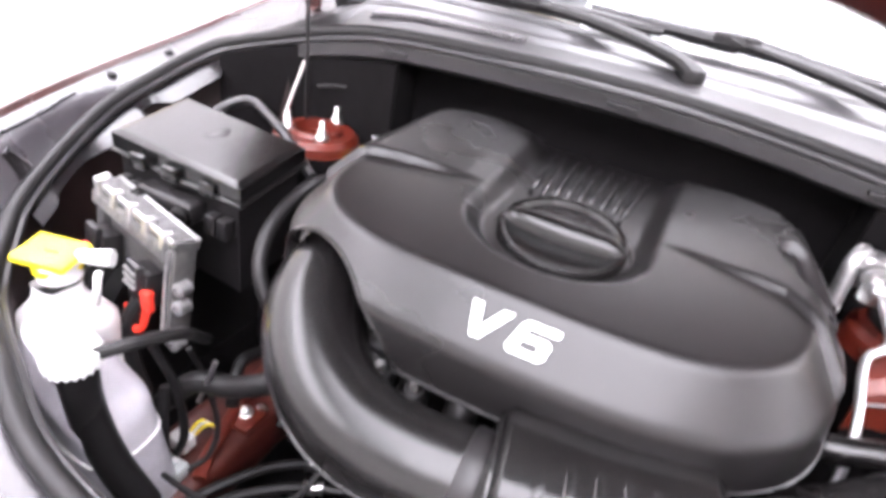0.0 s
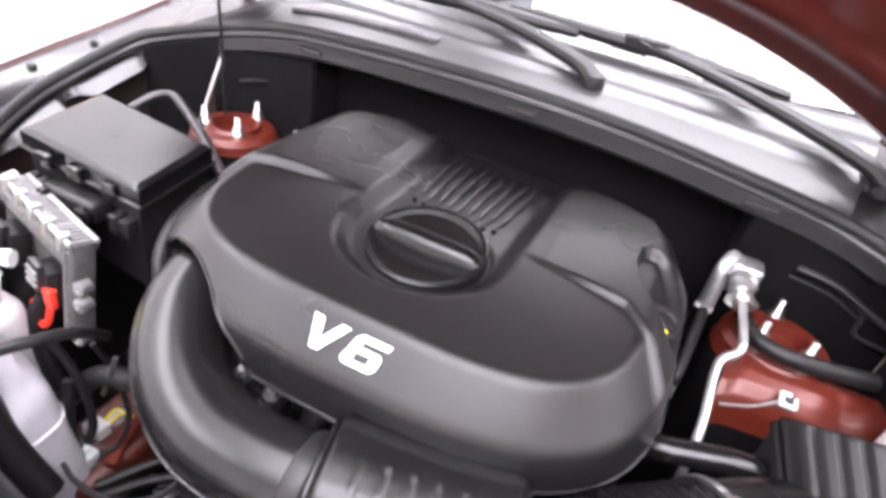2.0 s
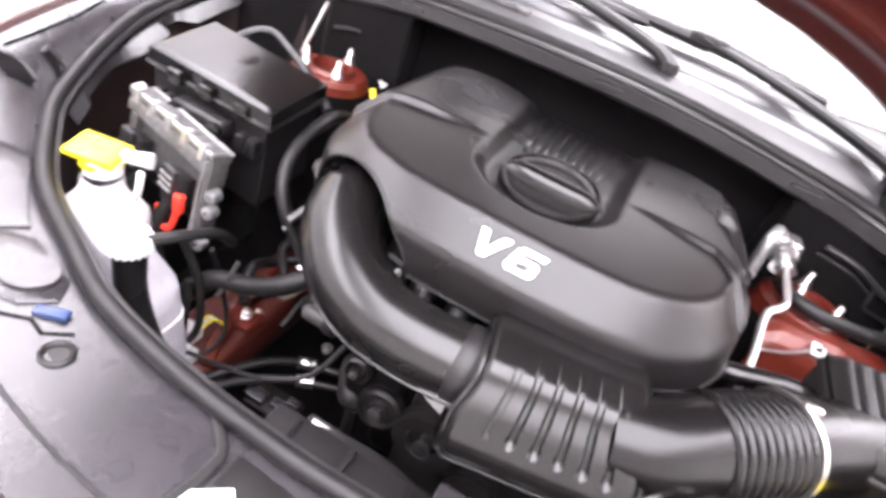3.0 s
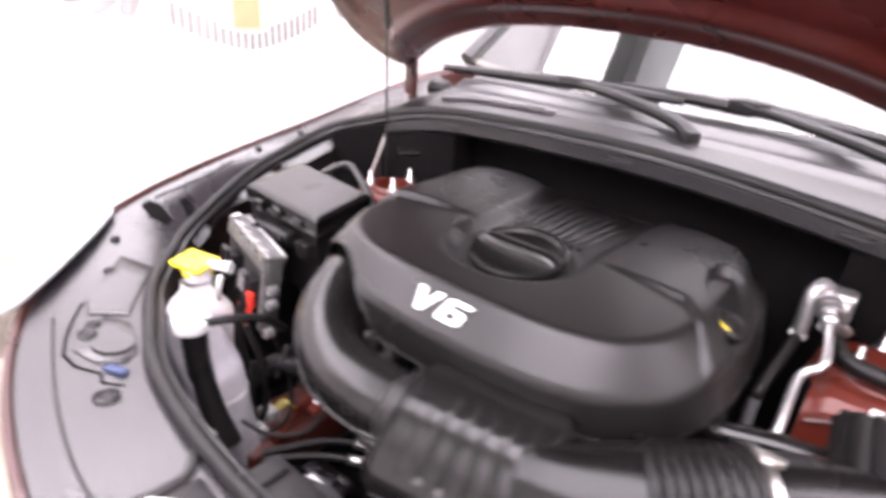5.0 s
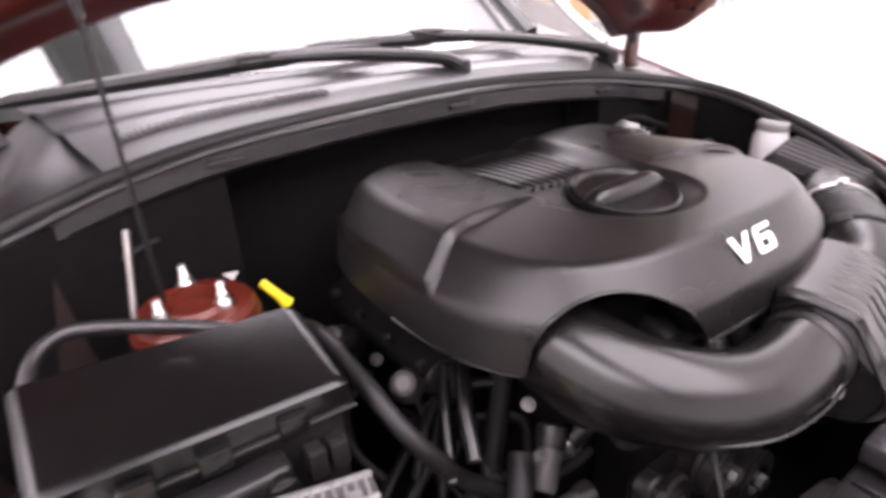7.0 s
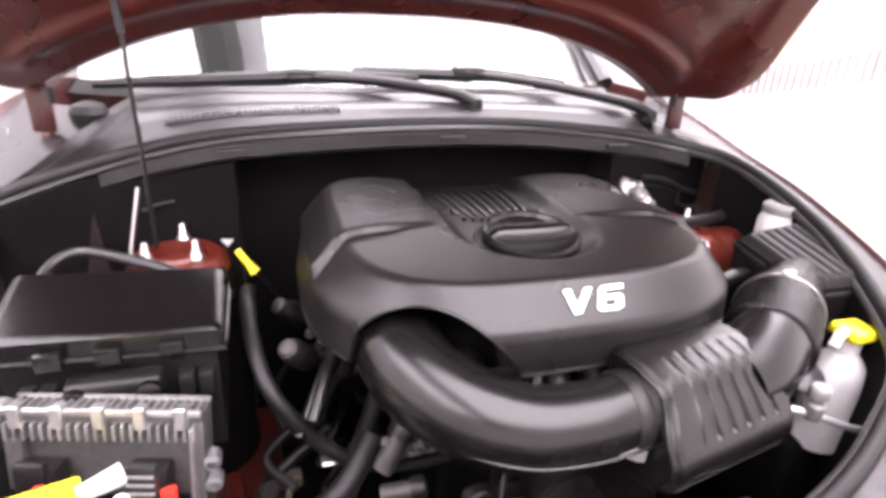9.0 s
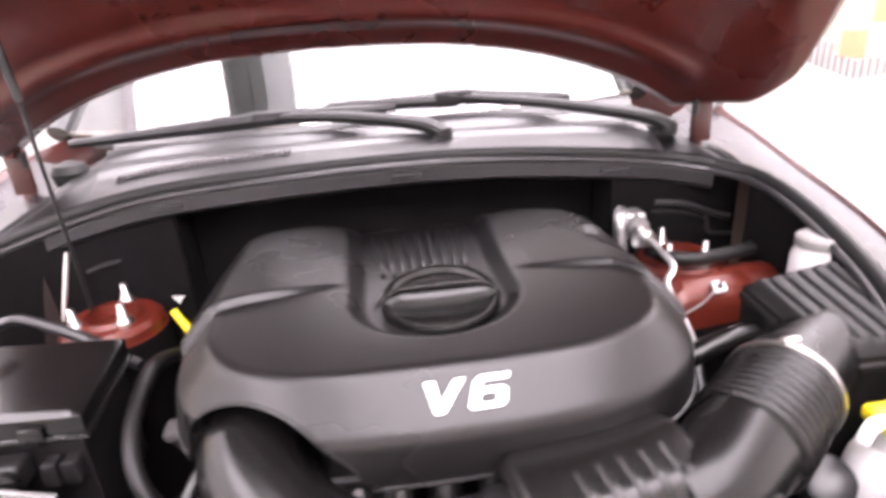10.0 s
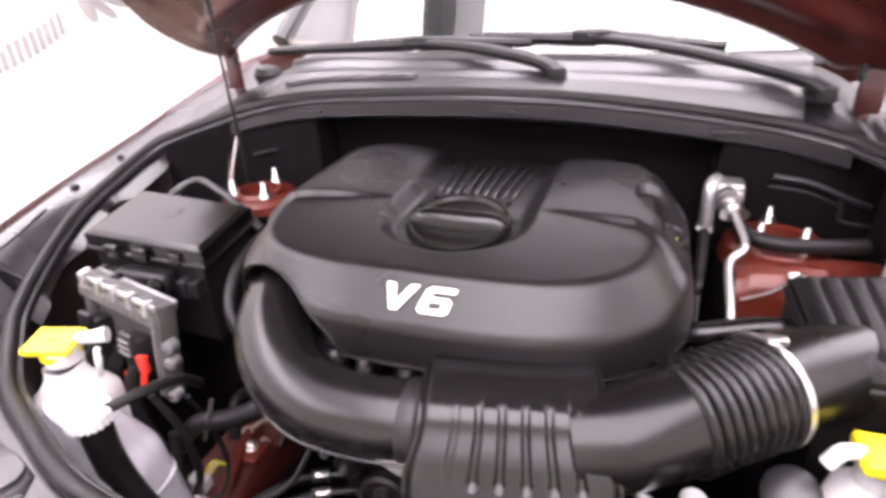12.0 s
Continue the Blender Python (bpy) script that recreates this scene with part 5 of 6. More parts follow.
# ---------------------------------------------------------------- refrigerant lines by the firewall
def refrigerant_lines():
    t = thing("refrigerant_line", (0.43, -0.05, 0.60), "bare aluminium refrigerant line with a fitting block", "refrigerant line")
    bl = part("fitting_block", nbox((0.425, 0.005, 1.015), (0.475, 0.05, 1.068), 0.008, 3), M_PIPE, t, "cast aluminium fitting block")
    for k in range(3):
        part("ring", turned([(0.013, 0), (0.017, 0.001), (0.017, 0.005), (0.013, 0.006)], (0.440 + 0.004 * k, -0.002 - 0.011 * k, 1.057 - 0.006 * k), (0.3, -1, -0.5), 18), M_PIPE, bl)
    part("bolt", turned([(0.011, 0), (0.011, 0.012), (0.006, 0.014)], (0.462, 0.0, 1.047), (0, -1, 0), 6), M_STEEL, bl)
    for k in range(4):
        part("knurl", turned([(0.0125, 0), (0.0155, 0.0015), (0.0155, 0.0045), (0.0125, 0.006)], (0.449 + 0.003 * k, -0.012 - 0.010 * k, 1.046 - 0.005 * k), (0.3, -1, -0.45), 16), M_STEEL, bl)
    part("dust_cap", turned([(0.008, 0), (0.010, 0.002), (0.010, 0.012), (0.006, 0.014)], (0.470, -0.012, 1.022), (0.6, -0.8, -0.2), 14), M_STEEL, bl)
    part("sleeve", pipe([(0.436, 0.03, 1.060), (0.424, 0.016, 1.070), (0.416, 0.0, 1.055), (0.417, -0.008, 1.01), (0.417, -0.010, 0.99)], 0.0125, 14), M_ALU, t, "dull metal pipe bend")
    part("service_port", turned([(0.010, 0), (0.015, 0.003), (0.015, 0.03), (0.011, 0.034), (0.011, 0.045)], (0.452, -0.014, 1.008), (0.0, 0.05, 1), 18), M_WHITECAP, t, "pale plastic service port")
    part("port_cap", turned([(0.009, -0.012), (0.014, -0.01), (0.014, 0.0), (0.010, 0.002), (0.009, -0.002)], (0.416, -0.011, 0.980), (-0.2, -0.4, -1), 20), M_WHITECAP, t, "white port cap")
    part("collar", turned([(0.012, 0), (0.013, 0.004), (0.013, 0.02), (0.010, 0.024)], (0.450, -0.025, 1.040), (0.1, -1, -0.2), 16), M_PIPE, t)
    part("thin_pipe", pipe([(0.448, -0.01, 1.05), (0.456, -0.06, 1.032), (0.466, -0.112, 1.012), (0.462, -0.126, 1.0), (0.447, -0.138, 0.99), (0.443, -0.16, 0.975), (0.446, -0.235, 0.925), (0.44, -0.30, 0.84)], 0.0065, 10), M_PIPE, t, "thin bent aluminium pipe")
    part("wide_pipe", pipe([(0.417, -0.010, 0.985), (0.412, -0.07, 0.968), (0.404, -0.14, 0.945), (0.403, -0.152, 0.925)], 0.009, 12), M_RUBBER, t, "black hose to the lower pipe")
    part("lower_pipe", pipe([(0.403, -0.150, 0.928), (0.402, -0.154, 0.91), (0.403, -0.160, 0.86), (0.40, -0.17, 0.78)], 0.0085, 12), M_PIPE, t, "bare aluminium pipe")


refrigerant_lines()

# ---------------------------------------------------------------- hoses and engine parts below
M_DULL = mat("dull_grey_aluminium", (0.20, 0.19, 0.185), 0.55, 0.4, vary=0.35, scale=60, bump=0.4, bump_scale=200)


def hose(name, pts, r, material, label, category="hose", n=8):
    return solo(name, pipe(pts, r, 12, n), material, label, category)


hose("heater_hose", [(0.345, -0.285, 0.915), (0.362, -0.315, 0.948), (0.39, -0.328, 0.964), (0.43, -0.321, 0.972), (0.47, -0.312, 0.976), (0.52, -0.304, 0.973)], 0.017, M_SATIN, "black hose along the engine cover to the air box")
hose("brake_hose", [(0.47, -0.02, 1.0), (0.485, -0.075, 1.005), (0.53, -0.09, 1.003), (0.60, -0.075, 1.0), (0.655, -0.06, 1.0)], 0.013, M_RUBBER, "black rubber hose across the strut tower")
CONDUIT = [(-0.415, -0.03, 0.90), (-0.414, -0.16, 0.955), (-0.408, -0.275, 0.943), (-0.393, -0.340, 0.905), (-0.365, -0.368, 0.860), (-0.322, -0.368, 0.798), (-0.265, -0.378, 0.752), (-0.200, -0.392, 0.742)]
cd = thing("wiring_conduit", (-0.33, -0.3, 0.72), "black wiring conduit beside the fuse box", "conduit")
q = spline(CONDUIT, 24)
part("sleeve", sweep(bmesh.new(), q, lambda w: 0.0122 - 0.003 * smoothstep(0.75, 0.95, w), 16), M_RUBBER, cd)
for k in (30, 100):
    part("tape", sweep(bmesh.new(), q[k:k + 8], 0.0131, 14), M_BLACK, cd, "wrapped cloth tape")
part("end_wires", pipe([(-0.205, -0.391, 0.743), (-0.165, -0.398, 0.745), (-0.12, -0.400, 0.752)], 0.0075, 8), M_BLACK, cd)
part("crimp", pipe([(-0.185, -0.390, 0.764), (-0.165, -0.392, 0.766), (-0.142, -0.394, 0.769)], 0.007, 10), M_STEEL, cd, "bright crimped metal sleeve")
hose("fuse_cable", [(-0.748, -0.10, 0.958), (-0.728, -0.045, 0.986), (-0.69, -0.026, 0.999), (-0.63, -0.052, 0.998), (-0.53, -0.104, 0.982), (-0.44, -0.152, 0.952)], 0.0095, M_GREYPL, "grey-black cable behind the fuse box lid", "cable")
hose("radiator_hose", [(-0.48, -0.49, 0.64), (-0.42, -0.465, 0.71), (-0.35, -0.45, 0.73), (-0.29, -0.43, 0.76), (-0.24, -0.38, 0.80)], 0.018, M_RUBBER, "thick black radiator hose beside the coolant tank")
hose("hose_clip", [(-0.40, -0.475, 0.69), (-0.385, -0.468, 0.735), (-0.375, -0.46, 0.775)], 0.004, M_STEEL, "bare wire hose clip", "clip")
hose("cable_loom", [(-0.44, -0.50, 0.72), (-0.43, -0.52, 0.62), (-0.44, -0.50, 0.54), (-0.40, -0.45, 0.50)], 0.008, M_RUBBER, "thin black cable loom", "cable")


def engine():
    t = thing("engine", (0.02, -0.2, 0.30), "dark grimy engine block below its cover", "engine")
    part("block", nbox((-0.10, -0.30, 0.30), (0.27, 0.14, 0.78), 0.03, 3), M_DARK, t, "dark cast engine block")
    for s in (-1, 1):
        m = Matrix.Translation((0.022 + s * 0.235, -0.17, 0.875)) @ Euler((0, radians(s * 28), 0)).to_matrix().to_4x4()
        h = part("valve_cover", nbox((-0.085, -0.09, -0.06), (0.085, 0.25, 0.05), 0.02, 3, m), M_BLACKSHADE, t, "dark plastic valve cover")
        for k in range(4):
            part("coil", turned([(0.016, 0), (0.016, 0.03), (0.01, 0.035)], m @ Vector((0.02 * s, -0.06 + 0.09 * k, 0.05)), (0, 0, 1), 12), M_BLACK, h)
            part("bolt", turned([(0.007, 0), (0.007, 0.012), (0.004, 0.014)], m @ Vector((0.07 * s, -0.07 + 0.09 * k, 0.05)), (s * 0.4, 0, 1), 6), M_DARK, h)
    part("plenum", nbox((-0.16, -0.42, 0.80), (0.24, 0.14, 1.0), 0.03, 3), M_BLACKSHADE, t, "dark intake plenum under the cover")
    part("timing_cover", nbox((0.0, -0.49, 0.34), (0.24, -0.30, 0.86), 0.02, 3), M_DARK, t, "dark timing cover")
    for x, z, r in ((0.05, 0.70, 0.055), (0.15, 0.62, 0.05), (0.08, 0.48, 0.08)):
        p = part("pulley", turned([(r, 0), (r, 0.008), (r * 0.92, 0.010), (r * 0.92, 0.022), (r, 0.024), (r, 0.032), (r * 0.6, 0.032), (r * 0.5, 0.02), (0.015, 0.02), (0.012, 0.034), (0.001, 0.034)], (x, -0.49, z), (0, -1, 0), 32), M_DARK, t, "black belt pulley")
        part("hub", turned([(0.014, 0), (0.014, 0.01), (0.008, 0.012)], (x, -0.524, z), (0, -1, 0), 6), M_STEEL, p)
    part("throttle_body", turned([(0.05, 0), (0.055, 0.01), (0.055, 0.06), (0.05, 0.07)], (-0.215, -0.22, 0.90), (0.2, 1, 0.3), 24), M_DARK, t)
    for x, z, r in ((-0.044, 0.68, 0.040), (-0.10, 0.735, 0.024)):
        p = part("idler", turned([(r, 0), (r, 0.02), (r * 0.85, 0.024), (r * 0.8, 0.016), (r * 0.45, 0.016), (r * 0.4, 0.026), (0.001, 0.026)], (x, -0.475, z), (0.05, -1, 0.12), 28), M_DARK, t, "dark idler pulley")
        part("hub", turned([(r * 0.3, 0), (r * 0.3, 0.008), (r * 0.15, 0.010)], (x, -0.502, z + 0.003), (0.05, -1, 0.12), 6), M_CAST, p)
    part("idler_arm", nbox((-0.12, -0.478, 0.66), (-0.02, -0.462, 0.75), 0.012, 3), M_BLACKSHADE, t, "dark cast bracket")
    part("bracket_edge", nbox((-0.318, -0.365, 0.742), (-0.252, -0.345, 0.748), 0.002, 1), M_STEEL, t, "bare steel bracket edge")
    return t


engine()


def fan_shroud():
    t = thing("fan_shroud", (0.0, -0.64, 0.36), "black plastic fan shroud behind the radiator", "fan shroud")
    part("panel", nbox((-0.34, -0.69, 0.36), (0.34, -0.655, 0.70), 0.006), M_BLACK, t)
    part("top_ledge", nbox((-0.14, -0.735, 0.765), (0.36, -0.645, 0.782), 0.005), M_BLACK, t, "flat grey black top ledge")
    for k in range(6):
        x = -0.10 + 0.085 * k
        part("ledge_rib", nbox((x - 0.004, -0.73, 0.780), (x + 0.004, -0.655, 0.788 + 0.006 * (k % 2)), 0.002), M_BLACK, t)
    part("ring", turned([(0.19, 0.0), (0.2, 0.004), (0.2, 0.03), (0.19, 0.034), (0.185, 0.03), (0.185, 0.004)], (0.0, -0.655, 0.57), (0, 1, 0), 48), M_BLACK, t)
    for a, b in ((0.10, 0.16), (0.19, 0.23)):
        part("duct", nbox((a, -0.70, 0.79), (b, -0.645, 0.825), 0.006), M_SHUT, t, "raised grey black duct")
    bx = part("module", nbox((-0.11, -0.645, 0.70), (-0.03, -0.60, 0.735), 0.005), M_GREYPL, t, "small fan control module")
    part("paper_label", nbox((-0.10, -0.638, 0.736), (-0.072, -0.61, 0.7375)), M_WHITECAP, bx, "white paper label")
    part("rod", pipe([(0.0, -0.62, 0.73), (0.05, -0.635, 0.735), (0.085, -0.645, 0.735)], 0.005, 8), M_STEEL, t, "bare metal rod")


fan_shroud()
rng = random.Random(4)
# looms, plugs and fittings that fill the space beside the engine
for k in range(9):
    x = -0.36 + 0.05 * (k % 4) + rng.uniform(-0.02, 0.02)
    y = -0.42 + 0.05 * (k // 2) + rng.uniform(-0.02, 0.02)
    z = 0.66 + rng.uniform(-0.06, 0.10)
    hose("engine_cable", [(x, y, z), (x + rng.uniform(-0.05, 0.05), y + 0.06, z + 0.03), (x + rng.uniform(-0.04, 0.08), y + 0.14, z + rng.uniform(-0.05, 0.08)), (x + 0.08, y + 0.2, z + 0.05)], rng.uniform(0.005, 0.011), M_RUBBER, "thin black engine cable", "cable")
hose("breather_hose", [(-0.33, -0.40, 0.86), (-0.30, -0.34, 0.90), (-0.27, -0.30, 0.92), (-0.24, -0.26, 0.93)], 0.011, M_SATIN, "curved black breather hose below the engine cover")
hose("breather_hose", [(-0.35, -0.38, 0.82), (-0.31, -0.31, 0.87), (-0.28, -0.27, 0.90)], 0.009, M_SATIN, "curved black breather hose below the engine cover")


def sensor(loc, axis, label, scale=1.0):
    t = thing("sensor_plug", loc, label, "sensor")
    s = scale
    part("barrel", turned([(0.014 * s, 0), (0.016 * s, 0.005 * s), (0.016 * s, 0.05 * s), (0.010 * s, 0.055 * s)], loc, axis, 16), M_CAST, t, "dull metal barrel")
    part("collar", turned([(0.018 * s, 0.05 * s), (0.020 * s, 0.055 * s), (0.020 * s, 0.075 * s), (0.012 * s, 0.08 * s)], loc, axis, 16), M_BLACK, t)
    return t


sensor((-0.235, -0.42, 0.765), (0.5, 0.35, 0.6), "metal sensor with a black collar below the intake tube", 1.1)
sensor((-0.30, -0.20, 0.85), (0.3, -0.8, 0.3), "dark metal coolant pipe end below the engine cover", 1.3)
sensor((-0.24, -0.44, 0.74), (1, -0.1, 0.1), "short bare metal hose end beneath the tube", 0.9)


def dipstick():
    t = thing("dipstick", (-0.41, 0.0, 0.80), "yellow dipstick handle on a thin tube", "dipstick")
    part("tube", pipe([(-0.405, 0.0, 0.94), (-0.39, 0.02, 0.90), (-0.33, 0.05, 0.80)], 0.005, 8), M_BLACK, t)
    part("handle", pipe([(-0.432, 0.0, 0.972), (-0.417, -0.010, 0.952), (-0.402, -0.016, 0.930)], lambda s: 0.007 + 0.004 * s ** 3, 10), M_YELLOW, t, "bright yellow handle")


dipstick()


def ac_lines():
    runs = [[(-0.378, -0.533, 0.53), (-0.339, -0.466, 0.535), (-0.302, -0.413, 0.535), (-0.251, -0.371, 0.53), (-0.184, -0.349, 0.53)],
            [(-0.36, -0.545, 0.53), (-0.32, -0.488, 0.53), (-0.277, -0.445, 0.53), (-0.227, -0.411, 0.53), (-0.163, -0.382, 0.53)]]
    for run in runs:
        t = thing("coolant_line", run[2], "thin black hose with a bright crimped end", "hose", "hoses with crimped ends")
        q = spline(run, 10)
        part("hose", sweep(bmesh.new(), q[:30], 0.0085, 10), M_RUBBER, t)
        part("crimp", sweep(bmesh.new(), q[28:34], lambda s: 0.0115 + 0.0015 * math.cos(s * 12.6), 12), M_STEEL, t, "bright crimped sleeve")
        part("stub", sweep(bmesh.new(), q[33:], 0.007, 10), M_DARK, t)
    t = thing("dryer_bottle", (-0.15, -0.345, 0.50), "dull grey oval dryer bottle with a fluted top", "dryer bottle")
    a, b = Vector((-0.168, -0.31, 0.57)), Vector((-0.118, -0.395, 0.52))
    part("body", sweep(bmesh.new(), [a.lerp(b, k / 20) for k in range(21)], lambda s: 0.006 + 0.027 * math.sqrt(max(0.0, 1 - abs(2 * s - 1) ** 4)), 24), M_CAST, t)
    part("rim", sweep(bmesh.new(), [a.lerp(b, 0.30 + 0.06 * k) for k in range(2)], 0.0345, 24), M_CAST, t)
    part("stand", pipe([b, (-0.115, -0.40, 0.42), (-0.115, -0.40, 0.31)], 0.012, 10), M_DARK, t)
    bk = thing("relay_bracket", (-0.26, -0.46, 0.50), "small grey relays on a dark bracket", "relay")
    part("bracket", nbox((-0.30, -0.49, 0.49), (-0.20, -0.43, 0.497), 0.002), M_DARK, bk)
    for x, y, w in ((-0.285, -0.475, 0.022), (-0.235, -0.47, 0.016), (-0.215, -0.45, 0.014)):
        part("relay", nbox((x - w, y - w * 0.6, 0.497), (x + w, y + w * 0.6, 0.515), 0.003), M_SHUT, bk)
    hp = thing("coolant_pipe", (-0.19, -0.34, 0.70), "bare metal coolant pipe with a slotted clamp", "pipe")
    part("pipe", pipe([(-0.249, -0.345, 0.715), (-0.204, -0.370, 0.751), (-0.169, -0.386, 0.777)], 0.014, 16), M_DULL, hp, "bare metal pipe")
    part("hose_end", pipe([(-0.169, -0.386, 0.777), (-0.144, -0.394, 0.795), (-0.114, -0.397, 0.812)], 0.017, 16), M_RUBBER, hp)
    d = Vector((0.7, -0.4, 0.55)).normalized()
    c = Vector((-0.162, -0.389, 0.783))
    q = Vector((0, 0, 1)).rotation_difference(d)
    part("clamp", turned([(0.018, -0.008), (0.0195, -0.007), (0.0195, 0.007), (0.018, 0.008)], c, d, 24), M_STEEL, hp, "slotted steel clamp")
    for k in range(9):
        w = q @ Vector((0.0198 * math.cos(k * 0.7), 0.0198 * math.sin(k * 0.7), 0))
        part("clamp_slot", nbox((-0.0016, -0.0016, -0.004), (0.0016, 0.0016, 0.004), 0, 1, Matrix.Translation(c + w) @ q.to_matrix().to_4x4()), M_BLACK, hp)


ac_lines()
for pts, r, lab in (([(-0.34, -0.27, 0.73), (-0.30, -0.245, 0.80), (-0.265, -0.25, 0.86), (-0.25, -0.26, 0.90)], 0.008, "slim black breather hose"),
                    ([(-0.31, -0.27, 0.76), (-0.285, -0.262, 0.82), (-0.25, -0.285, 0.862), (-0.215, -0.305, 0.862)], 0.0075, "curved slim black hose"),
                    ([(-0.28, -0.36, 0.66), (-0.25, -0.33, 0.74), (-0.22, -0.31, 0.82), (-0.20, -0.30, 0.90)], 0.016, "broad black coolant hose"),
                    ([(-0.46, -0.50, 0.80), (-0.43, -0.49, 0.72), (-0.42, -0.49, 0.62), (-0.44, -0.50, 0.55)], 0.007, "black taped loom below the red lever"),
                    ([(-0.10, -0.56, 0.86), (-0.13, -0.60, 0.80), (-0.20, -0.62, 0.76), (-0.28, -0.61, 0.72), (-0.36, -0.58, 0.66)], 0.0038, "thin black cable above the shroud")):
    hose("engine_hose", pts, r, M_RUBBER, lab)


def ignition_plug(loc, axis):
    t = thing("ignition_plug", loc, "dark ignition coil plug with a metal collar", "ignition coil", "ignition coils")
    part("body", turned([(0.020, 0), (0.022, 0.01), (0.022, 0.05), (0.015, 0.06)], loc, axis, 20), M_BLACK, t)
    part("collar", turned([(0.014, 0.058), (0.016, 0.062), (0.016, 0.075), (0.010, 0.08)], loc, axis, 16), M_CAST, t, "dull steel collar")


ignition_plug((-0.325, -0.245, 0.868), (-0.4, -0.55, 0.65))
ignition_plug((-0.315, -0.06, 0.84), (-0.6, -0.3, 0.6))
for x, y, z in ((-0.194, -0.345, 0.838), (-0.22, -0.40, 0.80), (-0.28, -0.22, 0.79), (-0.19, -0.42, 0.66), (-0.31, -0.12, 0.84)):
    solo("engine_bolt", turned([(0.011, 0), (0.011, 0.003), (0.007, 0.004), (0.007, 0.011), (0.004, 0.012)], (x, y, z), (-0.4, -0.5, 0.7), 12), M_DULL if y == -0.345 else M_CAST, "dull flanged bolt on the dark engine", "bolt", "bolts on the engine")


def service_port():
    t = thing("service_port", (0.36, -0.61, 0.83), "bare metal service valve on a thin pipe", "service valve")
    part("pipe", pipe([(0.30, -0.555, 0.90), (0.335, -0.575, 0.897), (0.372, -0.595, 0.893), (0.43, -0.61, 0.87), (0.50, -0.61, 0.845)], 0.006, 10), M_PIPE, t)
    part("valve", turned([(0.010, -0.01), (0.013, 0.0), (0.013, 0.016), (0.009, 0.02), (0.009, 0.03)], (0.372, -0.595, 0.895), (0, 0, 1), 16), M_DULL, t)
    part("dust_cap", turned([(0.013, 0.028), (0.014, 0.03), (0.014, 0.044), (0.011, 0.048)], (0.372, -0.595, 0.895), (0, 0, 1), 16), M_GREYCONN, t, "grey dust cap")
    part("round_plug", turned([(0.018, -0.05), (0.018, 0.0), (0.030, 0.002), (0.032, 0.006), (0.032, 0.014), (0.026, 0.018), (0.001, 0.018)], (0.500, -0.475, 0.850), (-0.2, -0.55, 0.8), 24), M_GREYPL, t, "round dark grey plug")


service_port()


def loom_plug():
    t = thing("loom_plug", (-0.47, -0.45, 0.49), "white plug with yellow wires beside the chassis rail", "plug")
    part("plug", nbox((-0.485, -0.475, 0.525), (-0.445, -0.445, 0.555), 0.004), M_WHITECAP, t)
    for k in range(3):
        part("wire", pipe([(-0.465 + 0.006 * k, -0.445, 0.545), (-0.455 + 0.008 * k, -0.425, 0.565), (-0.44 + 0.01 * k, -0.41, 0.545)], 0.0025, 6), M_YELLOW if k != 1 else M_WHITECAP, t, "thin coloured wire")
    part("relay", turned([(0.02, 0), (0.022, 0.004), (0.022, 0.04), (0.018, 0.044)], (-0.47, -0.5, 0.50), (0.4, -0.3, 1), 18), M_GREYCONN, t, "grey round connector")


loom_plug()
for x, y, z in ((-0.43, -0.38, 0.535), (-0.405, -0.33, 0.535), (-0.45, -0.27, 0.535)):
    t = thing("rail_bolt", (x, y, z), "bright bolt on the red chassis rail", "bolt", "bolts on the chassis rail")
    part("flange", turned([(0.013, 0), (0.013, 0.003), (0.009, 0.004)], (x, y, z), sides=16), M_STEEL, t)
    part("head", turned([(0.008, 0.003), (0.008, 0.011), (0.005, 0.013)], (x, y, z), sides=6), M_STEEL, t)
M_BRAID = mat("tinned_braid", (0.30, 0.26, 0.21), 0.5, 0.4, vary=0.35, scale=200, bump=0.6, bump_scale=600)
gs = thing("ground_strap", (-0.42, -0.29, 0.54), "pale braided ground strap with an eyelet on the red rail", "ground strap")
part("braid", pipe([(-0.440, -0.318, 0.556), (-0.416, -0.288, 0.564), (-0.384, -0.271, 0.558), (-0.372, -0.235, 0.562), (-0.365, -0.205, 0.575)], 0.0055, 8, flat=0.6), M_BRAID, gs)
part("eyelet", turned([(0.006, 0), (0.012, 0.0), (0.012, 0.003), (0.006, 0.003)], (-0.447, -0.326, 0.552), (0.1, -0.2, 1), 18), M_STEEL, gs, "tinned eyelet")
part("terminal", nbox((-0.385, -0.215, 0.562), (-0.345, -0.185, 0.585), 0.003), M_BRAID, gs)
rr = thing("rail_bracket", (-0.44, -0.35, 0.53), "raised red ridge along the chassis rail", "bracket")
part("ridge", pipe([(-0.475, -0.14, 0.552), (-0.452, -0.30, 0.548), (-0.412, -0.44, 0.545), (-0.385, -0.50, 0.54)], 0.013, 10, flat=0.7), M_RED, rr)
part("plate", nbox((-0.44, -0.39, 0.532), (-0.385, -0.33, 0.546), 0.004), M_RED, rr)
part("bolt", turned([(0.014, 0), (0.014, 0.003), (0.009, 0.004), (0.009, 0.014), (0.005, 0.016)], (-0.416, -0.356, 0.546), (0.1, -0.2, 1), 12), M_STEEL, rr, "bright flanged bolt")
cnn = thing("loom_connector", (-0.43, -0.51, 0.52), "off-white wiring connector with a latch", "connector")
part("shell", nbox((-0.455, -0.528, 0.530), (-0.408, -0.495, 0.560), 0.005), M_PALE, cnn)
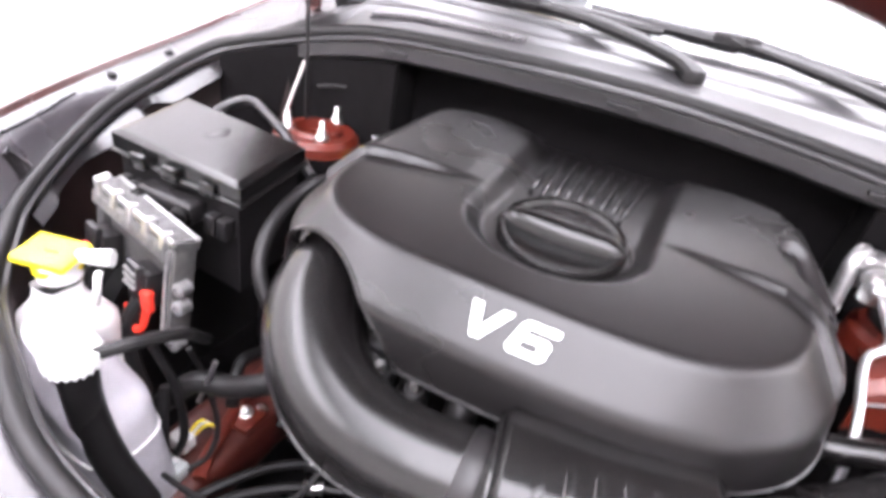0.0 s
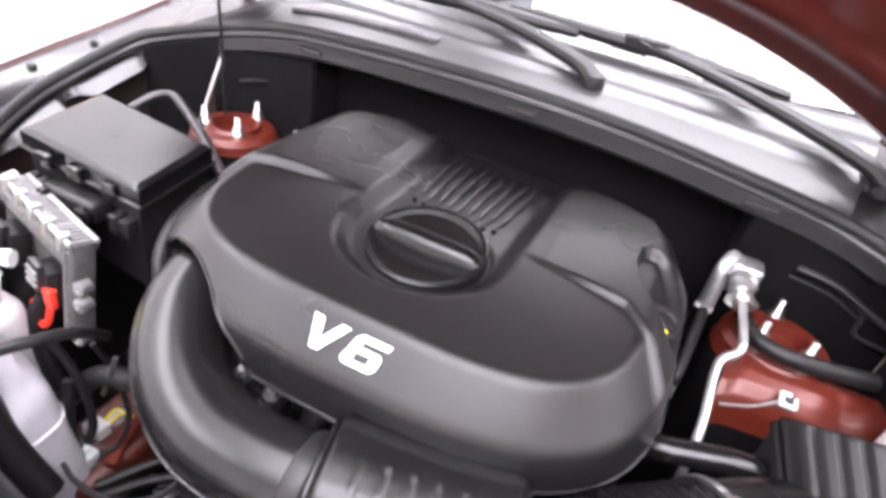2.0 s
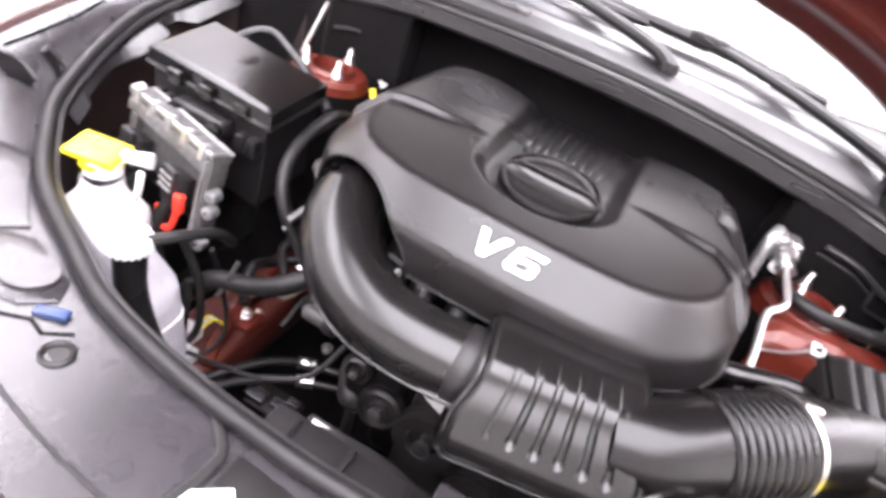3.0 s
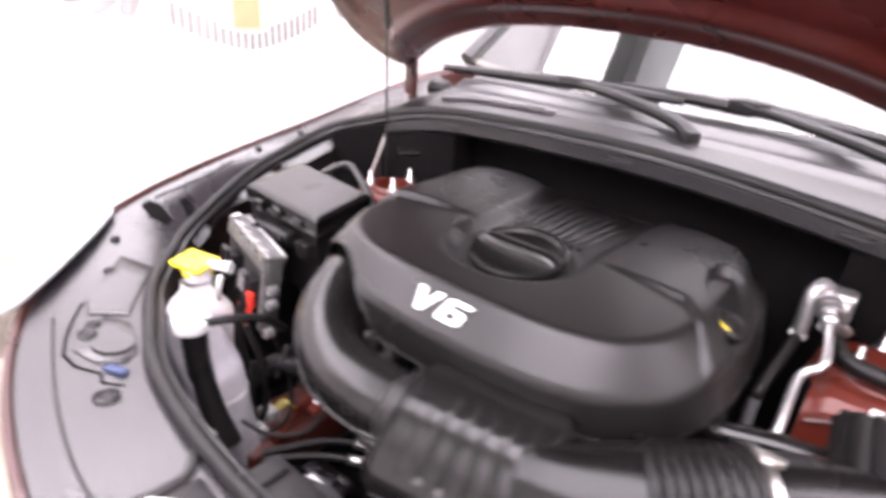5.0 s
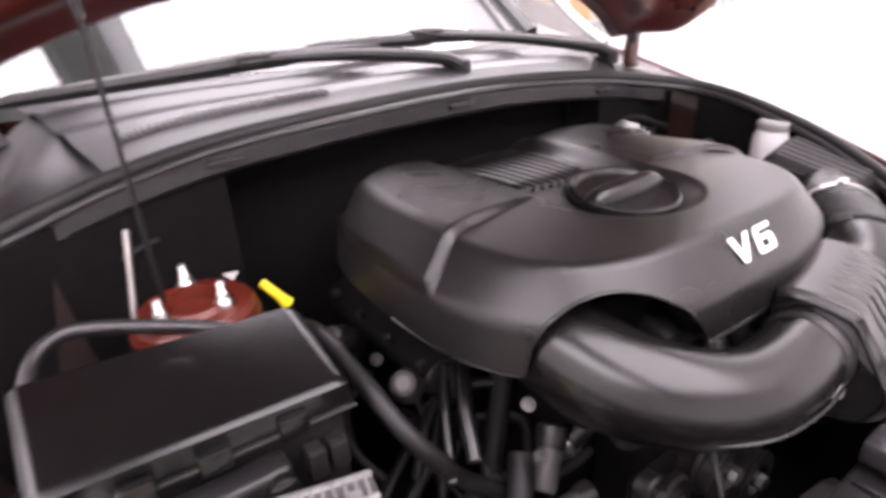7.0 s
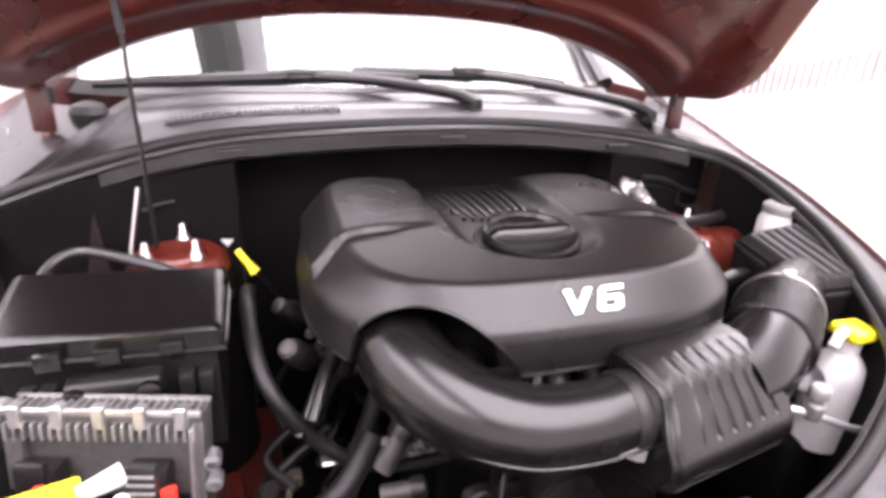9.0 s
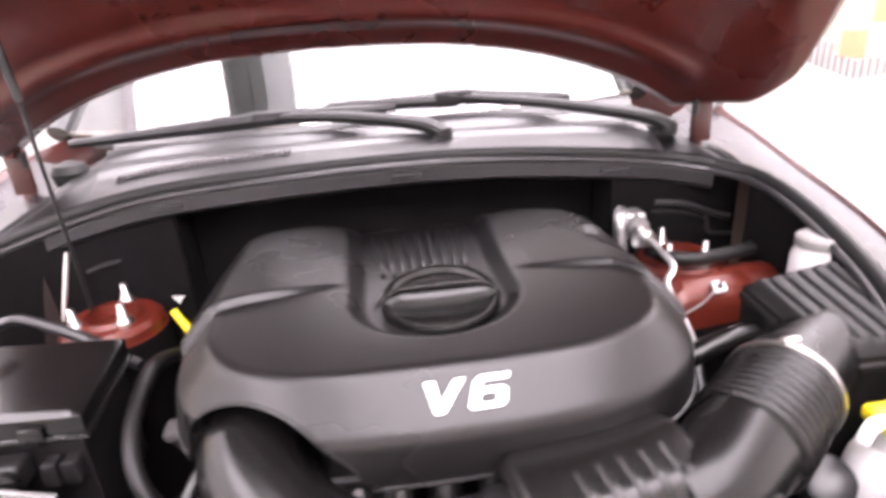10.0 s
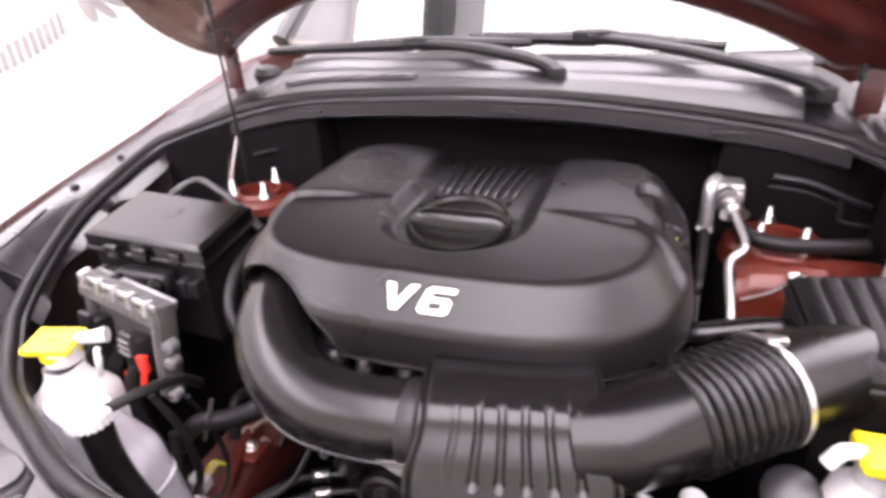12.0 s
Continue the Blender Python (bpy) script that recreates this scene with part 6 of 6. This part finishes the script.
part("latch", nbox((-0.442, -0.522, 0.560), (-0.422, -0.502, 0.568), 0.002), M_WHITECAP, cnn)
part("lead", pipe([(-0.41, -0.50, 0.545), (-0.395, -0.47, 0.56), (-0.40, -0.44, 0.60), (-0.43, -0.43, 0.68), (-0.44, -0.45, 0.76)], 0.005, 8), M_RUBBER, cnn)


def tower_clip():
    t = thing("cable_clip", (0.548, -0.132, 0.962), "white plastic cable clip on the red panel", "clip")
    m = Matrix.Translation((0.548, -0.134, 0.9645)) @ Euler((radians(38), 0, radians(8))).to_matrix().to_4x4()
    part("plate", nbox((-0.012, -0.011, -0.004), (0.012, -0.005, 0.005), 0.002, 2, m), M_WHITECAP, t)
    part("plate", nbox((-0.012, 0.005, -0.004), (0.004, 0.011, 0.005), 0.002, 2, m), M_WHITECAP, t)
    part("plate", nbox((-0.012, -0.006, -0.004), (-0.006, 0.006, 0.005), 0.002, 2, m), M_WHITECAP, t)
    part("plate", nbox((0.007, -0.008, -0.004), (0.012, 0.006, 0.005), 0.002, 2, m), M_WHITECAP, t)
    part("catch", nbox((-0.005, -0.004, -0.004), (0.008, 0.010, 0.002), 0.001, 2, m), M_BLACK, t)


tower_clip()
hose("brake_pipe", [(0.70, -0.02, 0.98), (0.68, -0.10, 0.95), (0.66, -0.16, 0.92)], 0.004, M_STEEL, "thin bare brake pipe", "pipe")


def lip_fitting(x, y, z, r, bright):
    """A small threaded stud with a nut and a rubber grommet under the cover's lip."""
    t = thing("cover_fitting", (x, y, z), "small metal stud with a rubber grommet under the cover", "fastener", "fasteners under the cover")
    part("grommet", turned([(r * 1.5, -0.02), (r * 1.7, -0.014), (r * 1.2, -0.008), (r * 1.6, 0.0), (r * 1.4, 0.004)], (x, y, z), (0, -0.3, 1), 14), M_RUBBER, t)
    part("stud", turned([(r * 0.6, 0.004), (r * 0.6, 0.018), (r * 0.4, 0.02)], (x, y, z), (0, -0.3, 1), 10), M_STEEL if bright else M_DULL, t)


for x, y, z, r, b in ((-0.155, -0.475, 0.955, 0.008, True), (-0.085, -0.500, 0.950, 0.009, False), (-0.04, -0.505, 0.950, 0.008, False), (0.275, -0.435, 0.945, 0.007, True), (0.315, -0.395, 0.950, 0.007, True), (0.345, -0.34, 0.955, 0.006, False), (0.375, -0.28, 0.965, 0.007, True)):
    lip_fitting(x, y, z, r, b)
mf = thing("intake_manifold", (0.02, -0.46, 0.86), "dark ribbed intake manifold edge under the cover", "manifold")
for k in range(7):
    x = -0.17 + 0.06 * k
    part("runner", pipe([(x, -0.40, 0.955), (x, -0.455, 0.945), (x, -0.485, 0.915), (x, -0.49, 0.87)], 0.020, 12), M_DARK, mf)
part("rail", pipe([(-0.20, -0.462, 0.952), (0.02, -0.478, 0.955), (0.24, -0.462, 0.952)], 0.010, 10), M_BLACK, mf)
for pts in ([(0.33, -0.36, 0.95), (0.352, -0.35, 0.92), (0.345, -0.33, 0.88), (0.35, -0.32, 0.82)], [(0.36, -0.31, 0.96), (0.385, -0.295, 0.93), (0.378, -0.28, 0.88), (0.37, -0.28, 0.80)], [(0.30, -0.41, 0.94), (0.325, -0.40, 0.91), (0.32, -0.385, 0.86), (0.31, -0.38, 0.80)]):
    hose("injector_lead", pts, 0.0055, M_RUBBER, "thin black injector lead beside the cover", "cable")
